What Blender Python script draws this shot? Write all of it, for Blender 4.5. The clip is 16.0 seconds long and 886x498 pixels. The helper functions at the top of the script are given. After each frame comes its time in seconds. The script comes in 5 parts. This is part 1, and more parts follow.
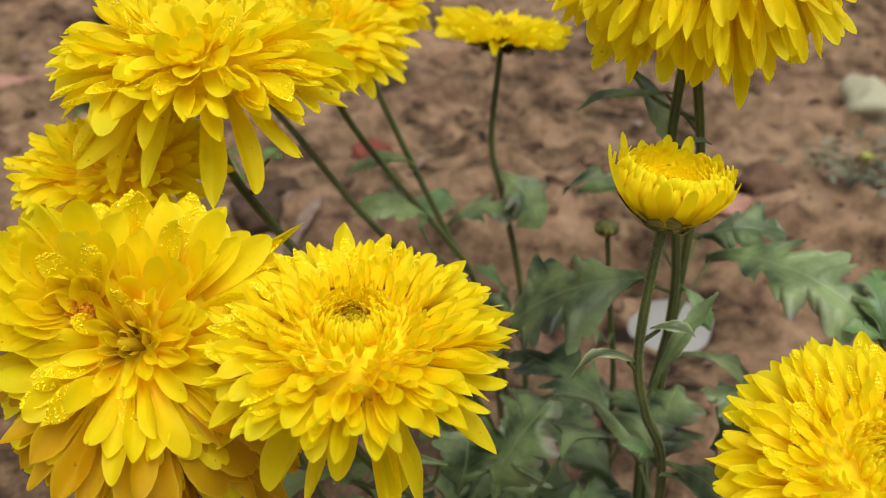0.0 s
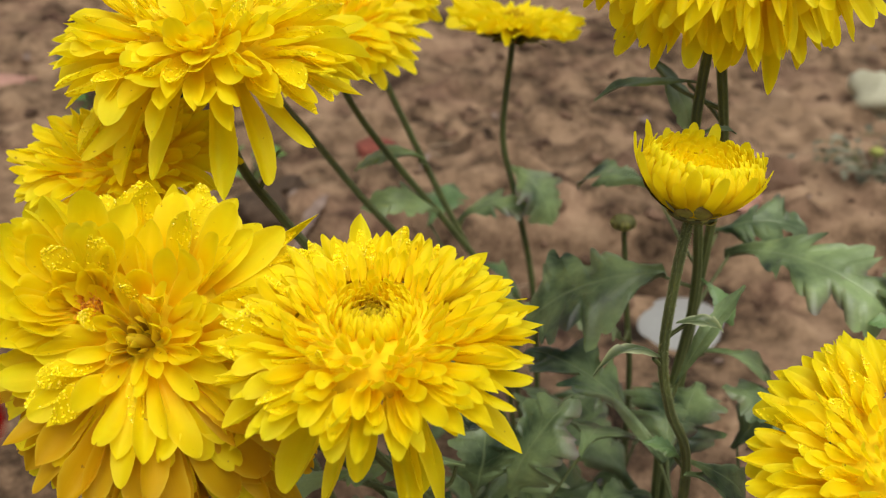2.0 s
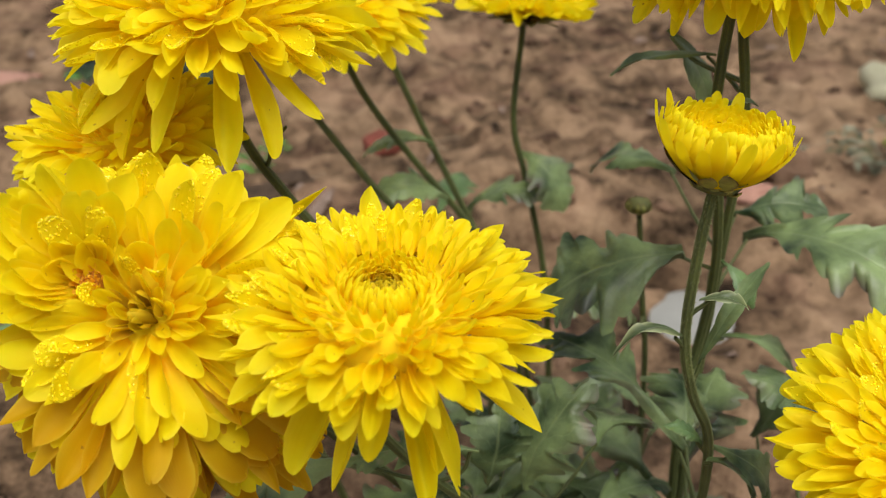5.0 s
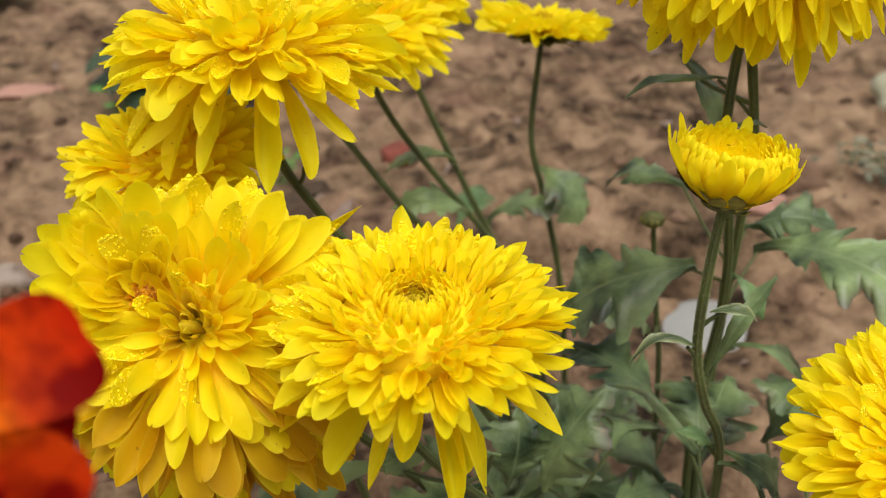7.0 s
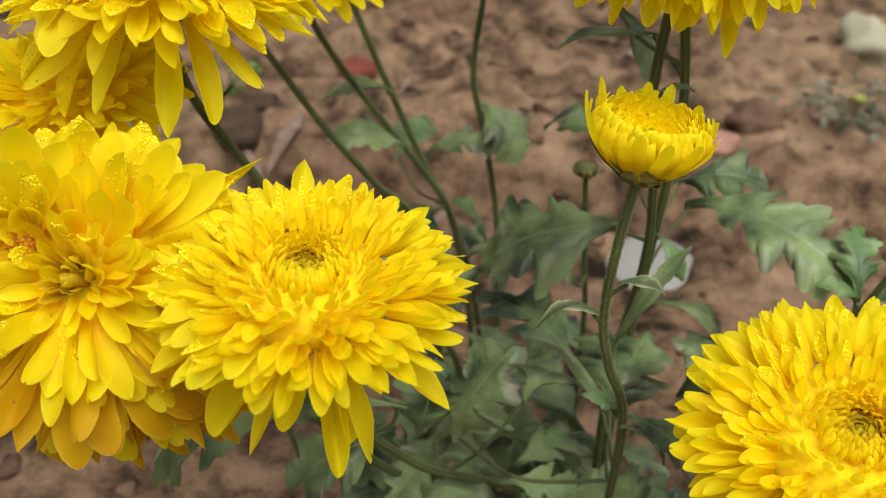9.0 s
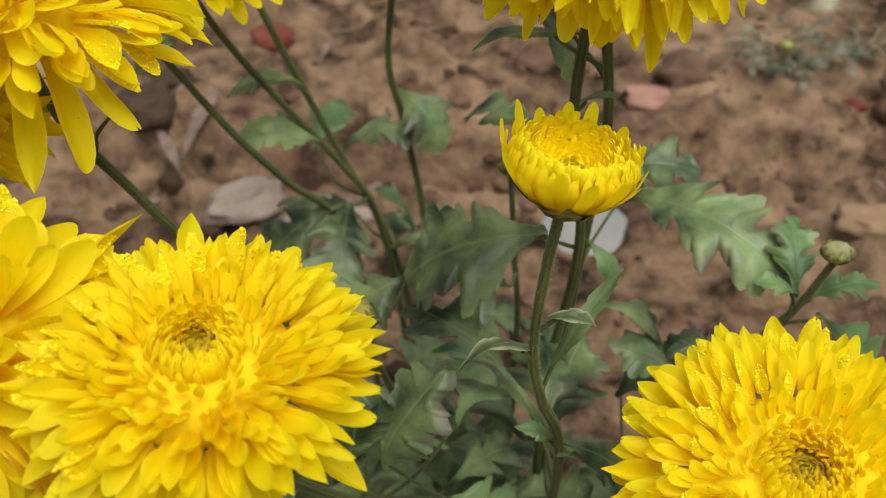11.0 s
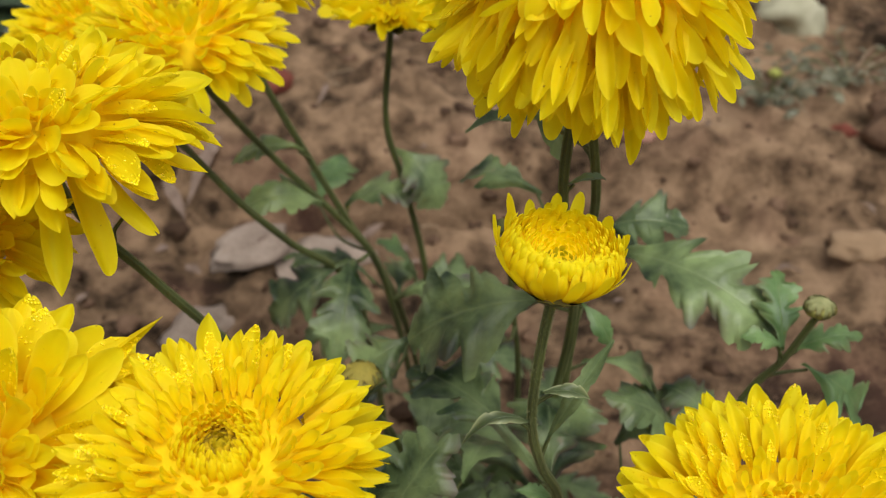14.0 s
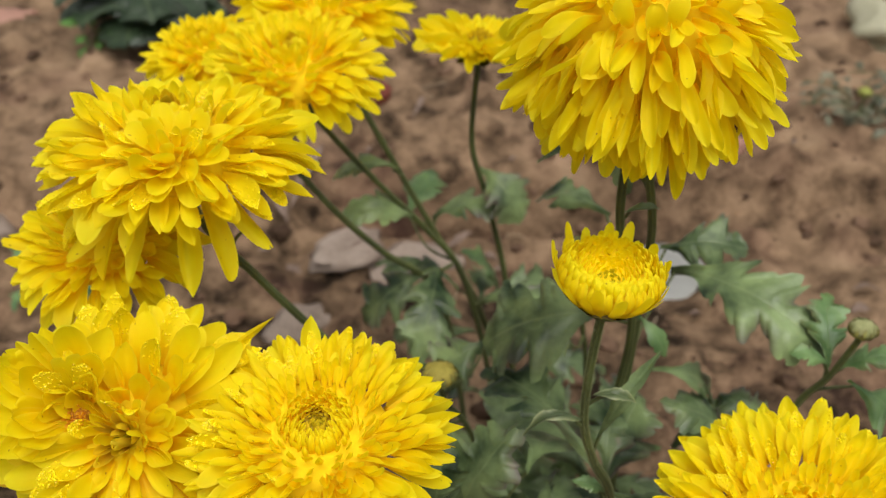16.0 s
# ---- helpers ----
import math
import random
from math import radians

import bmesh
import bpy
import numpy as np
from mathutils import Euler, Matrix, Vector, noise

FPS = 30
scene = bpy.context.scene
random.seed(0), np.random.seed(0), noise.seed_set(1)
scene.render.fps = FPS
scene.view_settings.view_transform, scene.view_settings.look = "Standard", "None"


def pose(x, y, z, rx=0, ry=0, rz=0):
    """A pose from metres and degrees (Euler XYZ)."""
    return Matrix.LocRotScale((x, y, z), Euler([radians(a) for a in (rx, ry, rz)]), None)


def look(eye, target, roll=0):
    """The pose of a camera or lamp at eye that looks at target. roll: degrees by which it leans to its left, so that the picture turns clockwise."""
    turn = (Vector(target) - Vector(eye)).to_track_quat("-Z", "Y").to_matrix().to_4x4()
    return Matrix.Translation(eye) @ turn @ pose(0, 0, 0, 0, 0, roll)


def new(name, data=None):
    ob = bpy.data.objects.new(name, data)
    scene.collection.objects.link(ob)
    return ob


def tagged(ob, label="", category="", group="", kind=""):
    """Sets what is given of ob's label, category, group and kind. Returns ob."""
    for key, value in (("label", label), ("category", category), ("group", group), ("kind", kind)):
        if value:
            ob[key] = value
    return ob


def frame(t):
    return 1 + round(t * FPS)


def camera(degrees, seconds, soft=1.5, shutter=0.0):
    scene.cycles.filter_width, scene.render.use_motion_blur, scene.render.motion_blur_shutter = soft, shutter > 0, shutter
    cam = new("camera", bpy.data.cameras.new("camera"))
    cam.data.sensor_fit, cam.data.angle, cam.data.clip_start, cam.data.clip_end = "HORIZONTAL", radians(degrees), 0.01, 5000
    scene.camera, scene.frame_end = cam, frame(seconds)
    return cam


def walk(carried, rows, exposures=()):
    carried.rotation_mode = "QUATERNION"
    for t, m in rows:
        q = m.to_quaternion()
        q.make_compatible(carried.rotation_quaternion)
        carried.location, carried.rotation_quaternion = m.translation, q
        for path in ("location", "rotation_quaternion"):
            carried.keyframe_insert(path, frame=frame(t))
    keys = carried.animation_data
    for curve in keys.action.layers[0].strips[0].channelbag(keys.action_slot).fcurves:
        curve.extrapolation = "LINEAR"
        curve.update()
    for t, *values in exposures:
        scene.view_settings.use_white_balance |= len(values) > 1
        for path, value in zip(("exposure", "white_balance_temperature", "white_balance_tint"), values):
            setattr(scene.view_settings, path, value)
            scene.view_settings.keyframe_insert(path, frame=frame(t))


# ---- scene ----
cam = camera(51.4, 16.0, 1.1)
LIFT = 0.11  # height of the path's datum over the soil
PATH = [
    (0, (0.007, -0.013, 0.464), (-0.013, 1.756, -0.469), 0.3),
    (0.5, (-0.004, -0.012, 0.456), (-0.024, 1.759, -0.473), 0.2),
    (1, (-0.008, -0.005, 0.457), (-0.028, 1.763, -0.476), 0.3),
    (1.5, (-0.004, -0.006, 0.454), (-0.023, 1.763, -0.478), 0.2),
    (2, (0.0, -0.003, 0.455), (-0.023, 1.767, -0.477), 0.0),
    (2.5, (0.006, -0.001, 0.451), (-0.026, 1.769, -0.479), -0.1),
    (3, (0.011, 0.0, 0.456), (-0.024, 1.771, -0.474), -0.3),
    (3.5, (0.001, -0.002, 0.454), (-0.036, 1.771, -0.472), -0.4),
    (4, (-0.004, 0.002, 0.439), (-0.046, 1.775, -0.485), -0.5),
    (4.2, (-0.005, 0.005, 0.439), (-0.036, 1.776, -0.491), -0.3),
    (6.5, (0.002, -0.008, 0.447), (-0.053, 1.769, -0.47), -0.9),
    (7, (-0.008, -0.015, 0.453), (-0.071, 1.763, -0.461), -0.8),
    (7.5, (-0.012, -0.018, 0.447), (-0.075, 1.759, -0.47), -0.8),
    (8, (-0.013, -0.028, 0.455), (-0.095, 1.745, -0.467), -0.3),
    (8.5, (-0.001, -0.025, 0.457), (-0.073, 1.722, -0.513), 1.3),
    (9, (0.016, 0.005, 0.466), (0.029, 1.685, -0.619), 3.4),
    (9.2, (0.02, 0.013, 0.463), (0.065, 1.659, -0.673), 4.2),
    (11.3, (0.029, 0.061, 0.481), (0.178, 1.662, -0.708), 2.8),
    (11.5, (0.036, 0.067, 0.48), (0.178, 1.666, -0.713), 2.6),
    (12, (0.057, 0.074, 0.484), (0.21, 1.693, -0.681), 1.9),
    (12.5, (0.06, 0.077, 0.486), (0.218, 1.705, -0.665), 1.6),
    (13, (0.071, 0.074, 0.48), (0.227, 1.709, -0.662), 1.2),
    (13.5, (0.052, 0.059, 0.498), (0.207, 1.691, -0.647), 1.0),
    (14, (0.026, 0.05, 0.516), (0.168, 1.674, -0.643), 1.0),
    (14.5, (0.01, 0.044, 0.532), (0.1, 1.654, -0.65), 0.8),
    (15, (0.021, 0.033, 0.547), (0.06, 1.641, -0.641), 0.3),
    (15.5, (0.031, 0.018, 0.562), (0.008, 1.635, -0.615), -0.7),
    (16, (0.034, 0.005, 0.557), (-0.027, 1.635, -0.599), -1.4),
]
EXPOSURE = [(0, -0.17), (4.2, -0.1), (7, -0.03), (9.2, -0.12), (11.3, -0.22), (13, -0.17), (14.5, -0.35), (16, -0.26)]
walk(cam, [(t, look((x, y, z + LIFT), (u, v, w + LIFT), roll)) for t, (x, y, z), (u, v, w), roll in PATH], EXPOSURE)
cam.data.dof.use_dof = True
cam.data.dof.focus_distance = 0.34
cam.data.dof.aperture_fstop = 12.0

# ---- sky and sun: a bright overcast day ----
world = bpy.data.worlds.new("overcast_sky")
scene.world = world
world.use_nodes = True
wn, wl = world.node_tree.nodes, world.node_tree.links
sky = wn.new("ShaderNodeTexSky")
sky.sky_type = "NISHITA"
sky.sun_disc = False
sky.sun_elevation = radians(67)
sky.sun_rotation = radians(158)
sky.dust_density = 4.0
cloud = wn.new("ShaderNodeHueSaturation")
cloud.inputs["Saturation"].default_value = 0.1
wl.new(sky.outputs["Color"], cloud.inputs["Color"])
wl.new(cloud.outputs["Color"], wn["Background"].inputs["Color"])
wn["Background"].inputs["Strength"].default_value = 0.125
sun_data = bpy.data.lights.new("sun", "SUN")
sun_data.energy = 2.5
sun_data.angle = radians(50)
sun_data.color = (1.0, 0.96, 0.9)
sun = new("sun", sun_data)
sun.matrix_world = look((0.4, -0.6, 2.6), (0, 0.4, 0))


# ---- materials ----
def material(name):
    m = bpy.data.materials.new(name)
    m.use_nodes = True
    nt = m.node_tree
    return m, nt.nodes, nt.links, nt.nodes["Principled BSDF"]


def ramp(nodes, stops):
    r = nodes.new("ShaderNodeValToRGB")
    while len(r.color_ramp.elements) < len(stops):
        r.color_ramp.elements.new(0.5)
    for e, (p, c) in zip(r.color_ramp.elements, stops):
        e.position, e.color = p, (*c, 1)
    return r


def noise_tex(nodes, links, vec, scale, detail=4.0, rough=0.55):
    n = nodes.new("ShaderNodeTexNoise")
    n.inputs["Scale"].default_value = scale
    n.inputs["Detail"].default_value = detail
    n.inputs["Roughness"].default_value = rough
    if vec is not None:
        links.new(vec, n.inputs["Vector"])
    return n


def mathn(nodes, links, op, a, b=None, clamp=False):
    n = nodes.new("ShaderNodeMath")
    n.operation = op
    n.use_clamp = clamp
    for i, v in enumerate((a, b)):
        if v is None:
            continue
        if isinstance(v, (int, float)):
            n.inputs[i].default_value = v
        else:
            links.new(v, n.inputs[i])
    return n.outputs[0]


def mixc(nodes, links, fac, a, b, mode="MIX"):
    n = nodes.new("ShaderNodeMix")
    n.data_type, n.blend_type = "RGBA", mode
    for i, v in ((0, fac), (6, a), (7, b)):
        if isinstance(v, (int, float)):
            n.inputs[i].default_value = v
        elif isinstance(v, tuple):
            n.inputs[i].default_value = (*v, 1)
        else:
            links.new(v, n.inputs[i])
    return n.outputs[2]


def bump(nodes, links, height, strength, distance, under=None):
    b = nodes.new("ShaderNodeBump")
    b.inputs["Strength"].default_value = strength
    b.inputs["Distance"].default_value = distance
    links.new(height, b.inputs["Height"])
    if under is not None:
        links.new(under, b.inputs["Normal"])
    return b.outputs["Normal"]


def thin(nodes, links, shader, colour, share, normal=None):
    """Lets part of the light through a petal or leaf."""
    t = nodes.new("ShaderNodeBsdfTranslucent")
    links.new(colour, t.inputs["Color"])
    if normal is not None:
        links.new(normal, t.inputs["Normal"])
    mx = nodes.new("ShaderNodeMixShader")
    mx.inputs[0].default_value = share
    links.new(shader.outputs[0], mx.inputs[1])
    links.new(t.outputs[0], mx.inputs[2])
    links.new(mx.outputs[0], nodes["Material Output"].inputs["Surface"])


def petal_material(name, base, mid, tip, wet):
    m, n, l, p = material(name)
    uv = n.new("ShaderNodeUVMap")
    sep = n.new("ShaderNodeSeparateXYZ")
    l.new(uv.outputs[0], sep.inputs[0])
    info = n.new("ShaderNodeObjectInfo")
    geo = n.new("ShaderNodeNewGeometry")
    along = ramp(n, [(0.0, base), (0.4, mid), (1.0, tip)])
    l.new(sep.outputs["Y"], along.inputs[0])
    # each petal a little paler or deeper than its neighbour
    vary = ramp(n, [(0.0, (1.0, 0.95, 0.6)), (0.5, (1.0, 0.99, 1.0)), (1.0, (1.0, 1.03, 2.2))])
    l.new(info.outputs["Random"], vary.inputs[0])
    col = mixc(n, l, 1.0, along.outputs[0], vary.outputs[0], "MULTIPLY")
    blotch = noise_tex(n, l, geo.outputs["Position"], 160.0 if wet >= 0 else 85.0, 3.0)
    spots = ramp(n, [(0.35, (0.99, 0.93, 0.8)), (0.6, (1.0, 1.0, 1.0))] if wet >= 0 else [(0.42, (0.32, 0.1, 0.5)), (0.58, (1.0, 1.2, 1.0))])
    l.new(blotch.outputs[0], spots.inputs[0])
    col = mixc(n, l, 0.6 if wet >= 0 else 1.0, col, spots.outputs[0], "MULTIPLY")
    # a few brown specks and bruised tips
    sp = noise_tex(n, l, geo.outputs["Position"], 420.0, 1.0)
    speck = ramp(n, [(0.765, (0.0, 0.0, 0.0)), (0.79, (1.0, 1.0, 1.0))])
    l.new(sp.outputs[0], speck.inputs[0])
    col = mixc(n, l, mathn(n, l, "MULTIPLY", speck.outputs[0], 0.0 if wet < 0 else 0.6), col, (0.3, 0.13, 0.02))
    # thin paler rim
    rim = mathn(n, l, "POWER", mathn(n, l, "ABSOLUTE", sep.outputs["X"]), 6.0)
    col = mixc(n, l, mathn(n, l, "MULTIPLY", rim, 0.0 if wet < 0 else 0.3), col, (1.0, 0.9, 0.08))
    l.new(col, p.inputs["Base Color"])
    # lengthwise veins
    veins = mathn(n, l, "SINE", mathn(n, l, "MULTIPLY", sep.outputs["X"], 42.0))
    nrm = bump(n, l, veins, 0.0 if wet < 0 else 0.1, 0.0003)
    p.inputs["Roughness"].default_value = 0.6
    l.new(nrm, p.inputs["Normal"])
    p.inputs["Specular IOR Level"].default_value = 0.08 if wet < 0 else 0.25
    thin(n, l, p, col, 0.5)
    return m


PETAL = petal_material("yellow_petal", (0.985, 0.76, 0.001), (0.985, 0.845, 0.001), (0.985, 0.885, 0.008), 0.0)
PETAL_DRY = petal_material("yellow_petal_dry", (0.985, 0.68, 0.001), (0.985, 0.84, 0.001), (0.985, 0.88, 0.007), 0.0)
# wilting amber, darkened further to paint in shade under the bloom's overhang
PETAL_WILTED_SHADED = petal_material("wilting_shaded_petal", (0.72, 0.39, 0.002), (0.78, 0.51, 0.002), (0.72, 0.44, 0.004), 0.0)
FLORET = petal_material("inner_floret", (0.3, 0.19, 0.006), (0.62, 0.43, 0.008), (0.9, 0.7, 0.012), 0.0)
GREEN_FLORET = petal_material("greenish_floret", (0.3, 0.24, 0.006), (0.52, 0.43, 0.01), (0.8, 0.66, 0.015), 0.0)
BUD_HEART = petal_material("bud_heart", (0.25, 0.27, 0.01), (0.5, 0.5, 0.015), (0.82, 0.72, 0.02), 0.0)
RED = petal_material("scarlet_petal", (0.92, 0.3, 0.003), (0.82, 0.065, 0.005), (0.62, 0.016, 0.003), -1.0)


def leaf_material(name, dark, light, edge, share=0.18, rims=0.8, fuzz=0.04):
    m, n, l, p = material(name)
    uv = n.new("ShaderNodeUVMap")
    sep = n.new("ShaderNodeSeparateXYZ")
    l.new(uv.outputs[0], sep.inputs[0])
    geo = n.new("ShaderNodeNewGeometry")
    info = n.new("ShaderNodeObjectInfo")
    big = noise_tex(n, l, geo.outputs["Position"], 28.0, 4.0)
    c = ramp(n, [(0.34, dark), (0.64, light)])
    l.new(mathn(n, l, "ADD", big.outputs[0], mathn(n, l, "MULTIPLY", mathn(n, l, "SUBTRACT", info.outputs["Random"], 0.5), 0.1)), c.inputs[0])
    fine = noise_tex(n, l, geo.outputs["Position"], 900.0, 2.0)
    col = mixc(n, l, 0.15, c.outputs[0], fine.outputs[0], "OVERLAY")
    # midrib and side veins, in leaf coordinates
    v = mathn(n, l, "ABSOLUTE", sep.outputs["X"])
    rib = mathn(n, l, "SUBTRACT", 1.0, mathn(n, l, "MULTIPLY", v, 16.0), True)
    side = mathn(n, l, "SINE", mathn(n, l, "MULTIPLY", mathn(n, l, "SUBTRACT", sep.outputs["Y"], mathn(n, l, "MULTIPLY", v, 0.32)), 38.0))
    side = mathn(n, l, "MULTIPLY", mathn(n, l, "SUBTRACT", side, 0.965, True), 18.0, True)
    vein = mathn(n, l, "MAXIMUM", rib, mathn(n, l, "MULTIPLY", side, 0.6))
    col = mixc(n, l, mathn(n, l, "MULTIPLY", vein, 0.3), col, (0.3, 0.38, 0.17))
    # purple-brown tint along some margins, and dry spots
    rimn = noise_tex(n, l, geo.outputs["Position"], 22.0, 2.0)
    rim = mathn(n, l, "MULTIPLY", mathn(n, l, "POWER", v, 3.2), mathn(n, l, "MULTIPLY", mathn(n, l, "SUBTRACT", rimn.outputs[0], 0.5 if rims < 0.85 else 0.0, True), 6.0, True))
    col = mixc(n, l, mathn(n, l, "MULTIPLY", rim, rims), col, edge)
    dry = noise_tex(n, l, geo.outputs["Position"], 75.0, 3.0)
    spot = mathn(n, l, "MULTIPLY", mathn(n, l, "SUBTRACT", dry.outputs[0], 0.69, True), 14.0, True)
    col = mixc(n, l, mathn(n, l, "MULTIPLY", spot, 0.55), col, (0.24, 0.19, 0.13))
    l.new(col, p.inputs["Base Color"])
    h = mathn(n, l, "ADD", mathn(n, l, "MULTIPLY", vein, -1.0), mathn(n, l, "MULTIPLY", fine.outputs[0], 0.5))
    nrm = bump(n, l, h, 0.5, 0.0006)
    l.new(nrm, p.inputs["Normal"])
    p.inputs["Roughness"].default_value = 0.36
    p.inputs["Specular IOR Level"].default_value = 0.5
    p.inputs["Sheen Weight"].default_value = fuzz
    p.inputs["Sheen Roughness"].default_value = 0.5
    thin(n, l, p, col, share)
    return m


LEAF = leaf_material("chrysanthemum_leaf", (0.015, 0.037, 0.011), (0.25, 0.345, 0.138), (0.1, 0.055, 0.065), 0.12)
LEAF_HAIRY = leaf_material("hairy_leaf", (0.03, 0.05, 0.018), (0.1, 0.14, 0.055), (0.42, 0.46, 0.25), 0.08, 0.9, 0.02)
LEAF_DARK = leaf_material("dark_leaf", (0.02, 0.038, 0.017), (0.05, 0.08, 0.038), (0.04, 0.04, 0.03))
LEAF_YOUNG = leaf_material("young_leaf", (0.06, 0.14, 0.045), (0.24, 0.39, 0.14), (0.2, 0.16, 0.09))
WEED = leaf_material("weed_leaf", (0.05, 0.06, 0.03), (0.25, 0.24, 0.155), (0.15, 0.1, 0.06))
SPROUT = leaf_material("sprout_leaf", (0.07, 0.19, 0.03), (0.13, 0.32, 0.05), (0.1, 0.14, 0.04), 0.3)


def plain_material(name, a, b, scale, rough, relief, ratio=0.0, spec=0.3, islands=False):
    """Two tones mixed by noise at two sizes, with a fine relief."""
    m, n, l, p = material(name)
    geo = n.new("ShaderNodeNewGeometry")
    big = noise_tex(n, l, geo.outputs["Position"], scale, 5.0)
    small = noise_tex(n, l, geo.outputs["Position"], scale * 9.0, 4.0, 0.65)
    c = ramp(n, [(0.32, a), (0.68, b)])
    mixv = mathn(n, l, "ADD", mathn(n, l, "MULTIPLY", big.outputs[0], 0.6), mathn(n, l, "MULTIPLY", small.outputs[0], 0.4))
    if islands:
        mixv = mathn(n, l, "ADD", mixv, mathn(n, l, "MULTIPLY", mathn(n, l, "SUBTRACT", geo.outputs["Random Per Island"], 0.5), 0.35))
    l.new(mixv, c.inputs[0])
    l.new(c.outputs[0], p.inputs["Base Color"])
    l.new(bump(n, l, small.outputs[0], 0.7, relief), p.inputs["Normal"])
    p.inputs["Roughness"].default_value = rough
    p.inputs["Specular IOR Level"].default_value = spec
    return m


def stem_material():
    m, n, l, p = material("hairy_stem")
    uv = n.new("ShaderNodeUVMap")
    sep = n.new("ShaderNodeSeparateXYZ")
    l.new(uv.outputs[0], sep.inputs[0])
    geo = n.new("ShaderNodeNewGeometry")
    big = noise_tex(n, l, geo.outputs["Position"], 35.0, 3.0)
    c = ramp(n, [(0.3, (0.03, 0.042, 0.01)), (0.7, (0.092, 0.118, 0.03))])
    l.new(big.outputs[0], c.inputs[0])
    ridge = mathn(n, l, "SINE", mathn(n, l, "MULTIPLY", sep.outputs["X"], 6.2832 * 6))
    hair = noise_tex(n, l, geo.outputs["Position"], 1500.0, 2.0)
    col = mixc(n, l, mathn(n, l, "MULTIPLY", mathn(n, l, "MAXIMUM", ridge, 0.0), 0.3), c.outputs[0], (0.17, 0.2, 0.065))
    col = mixc(n, l, 0.75, col, hair.outputs[0], "OVERLAY")
    l.new(col, p.inputs["Base Color"])
    l.new(bump(n, l, mathn(n, l, "ADD", ridge, hair.outputs[0]), 0.5, 0.0004), p.inputs["Normal"])
    p.inputs["Roughness"].default_value = 0.6
    p.inputs["Sheen Weight"].default_value = 0.15
    p.inputs["Sheen Tint"].default_value = (0.8, 0.85, 0.4, 1)
    return m


STEM = stem_material()
HAIR = plain_material("pale_hair", (0.2, 0.22, 0.1), (0.32, 0.34, 0.17), 300.0, 0.6, 0.0002)
CALYX = plain_material("calyx_green", (0.075, 0.045, 0.02), (0.13, 0.16, 0.05), 180.0, 0.6, 0.0005)


def bract_material():
    m, n, l, p = material("bract")
    uv = n.new("ShaderNodeUVMap")
    sep = n.new("ShaderNodeSeparateXYZ")
    l.new(uv.outputs[0], sep.inputs[0])
    geo = n.new("ShaderNodeNewGeometry")
    big = noise_tex(n, l, geo.outputs["Position"], 300.0, 3.0)
    c = ramp(n, [(0.3, (0.21, 0.23, 0.055)), (0.7, (0.38, 0.39, 0.1))])
    l.new(big.outputs[0], c.inputs[0])
    edge = mathn(n, l, "MAXIMUM", mathn(n, l, "POWER", mathn(n, l, "ABSOLUTE", sep.outputs["X"]), 4.0), mathn(n, l, "POWER", sep.outputs["Y"], 6.0))
    col = mixc(n, l, mathn(n, l, "MULTIPLY", edge, 0.95, True), c.outputs[0], (0.1, 0.04, 0.015))
    l.new(col, p.inputs["Base Color"])
    p.inputs["Roughness"].default_value = 0.6
    return m


BRACT = bract_material()
BUDGREEN = plain_material("bud_green", (0.2, 0.23, 0.08), (0.42, 0.41, 0.2), 220.0, 0.6, 0.0005)
BUD_OLIVE = plain_material("bud_olive", (0.09, 0.1, 0.03), (0.2, 0.2, 0.07), 220.0, 0.6, 0.0005)
BUD_TAN = plain_material("bud_tan", (0.32, 0.28, 0.05), (0.55, 0.45, 0.09), 220.0, 0.6, 0.0005)
YELLOW_GREEN = plain_material("weed_bud", (0.3, 0.33, 0.06), (0.45, 0.47, 0.12), 120.0, 0.6, 0.0005)
PETAL_CORE = plain_material("petal_core", (0.95, 0.66, 0.003), (0.98, 0.77, 0.004), 400.0, 0.7, 0.0005)
RUST = plain_material("rusty_eye", (0.5, 0.2, 0.02), (0.75, 0.36, 0.03), 900.0, 0.7, 0.0006)
RUST_FLORET = petal_material("rusty_floret", (0.6, 0.24, 0.01), (0.85, 0.45, 0.02), (0.95, 0.62, 0.03), 0.0)
DISC = plain_material("disc_ochre", (0.34, 0.23, 0.012), (0.6, 0.43, 0.02), 500.0, 0.7, 0.0008)
# clod colour taken dark to paint the shade of a hollow
SHADE_CLOD = plain_material("shade_clod", (0.035, 0.024, 0.016), (0.13, 0.085, 0.056), 26.0, 0.9, 0.004, spec=0.15)
CLOD = plain_material("dry_clod", (0.07, 0.042, 0.027), (0.22, 0.135, 0.088), 26.0, 0.95, 0.004, spec=0.1, islands=True)
WHITE_STONE = plain_material("white_stone", (0.33, 0.31, 0.2), (0.52, 0.5, 0.36), 30.0, 0.7, 0.002)
PALE = plain_material("glazed_white", (0.25, 0.25, 0.235), (0.31, 0.31, 0.29), 12.0, 0.5, 0.0006, spec=0.3)
PINK_STONE = plain_material("pink_stone", (0.34, 0.175, 0.13), (0.5, 0.28, 0.21), 40.0, 0.8, 0.002)
BRICK = plain_material("broken_brick", (0.13, 0.034, 0.022), (0.27, 0.075, 0.05), 40.0, 0.9, 0.003)
BUFF_STONE = plain_material("buff_stone", (0.25, 0.16, 0.09), (0.4, 0.27, 0.165), 30.0, 0.85, 0.003)
GREY_STONE = plain_material("grey_stone", (0.19, 0.14, 0.108), (0.42, 0.335, 0.275), 22.0, 0.85, 0.002)
STRAW = plain_material("dry_straw", (0.26, 0.19, 0.12), (0.46, 0.36, 0.25), 60.0, 0.8, 0.0008)
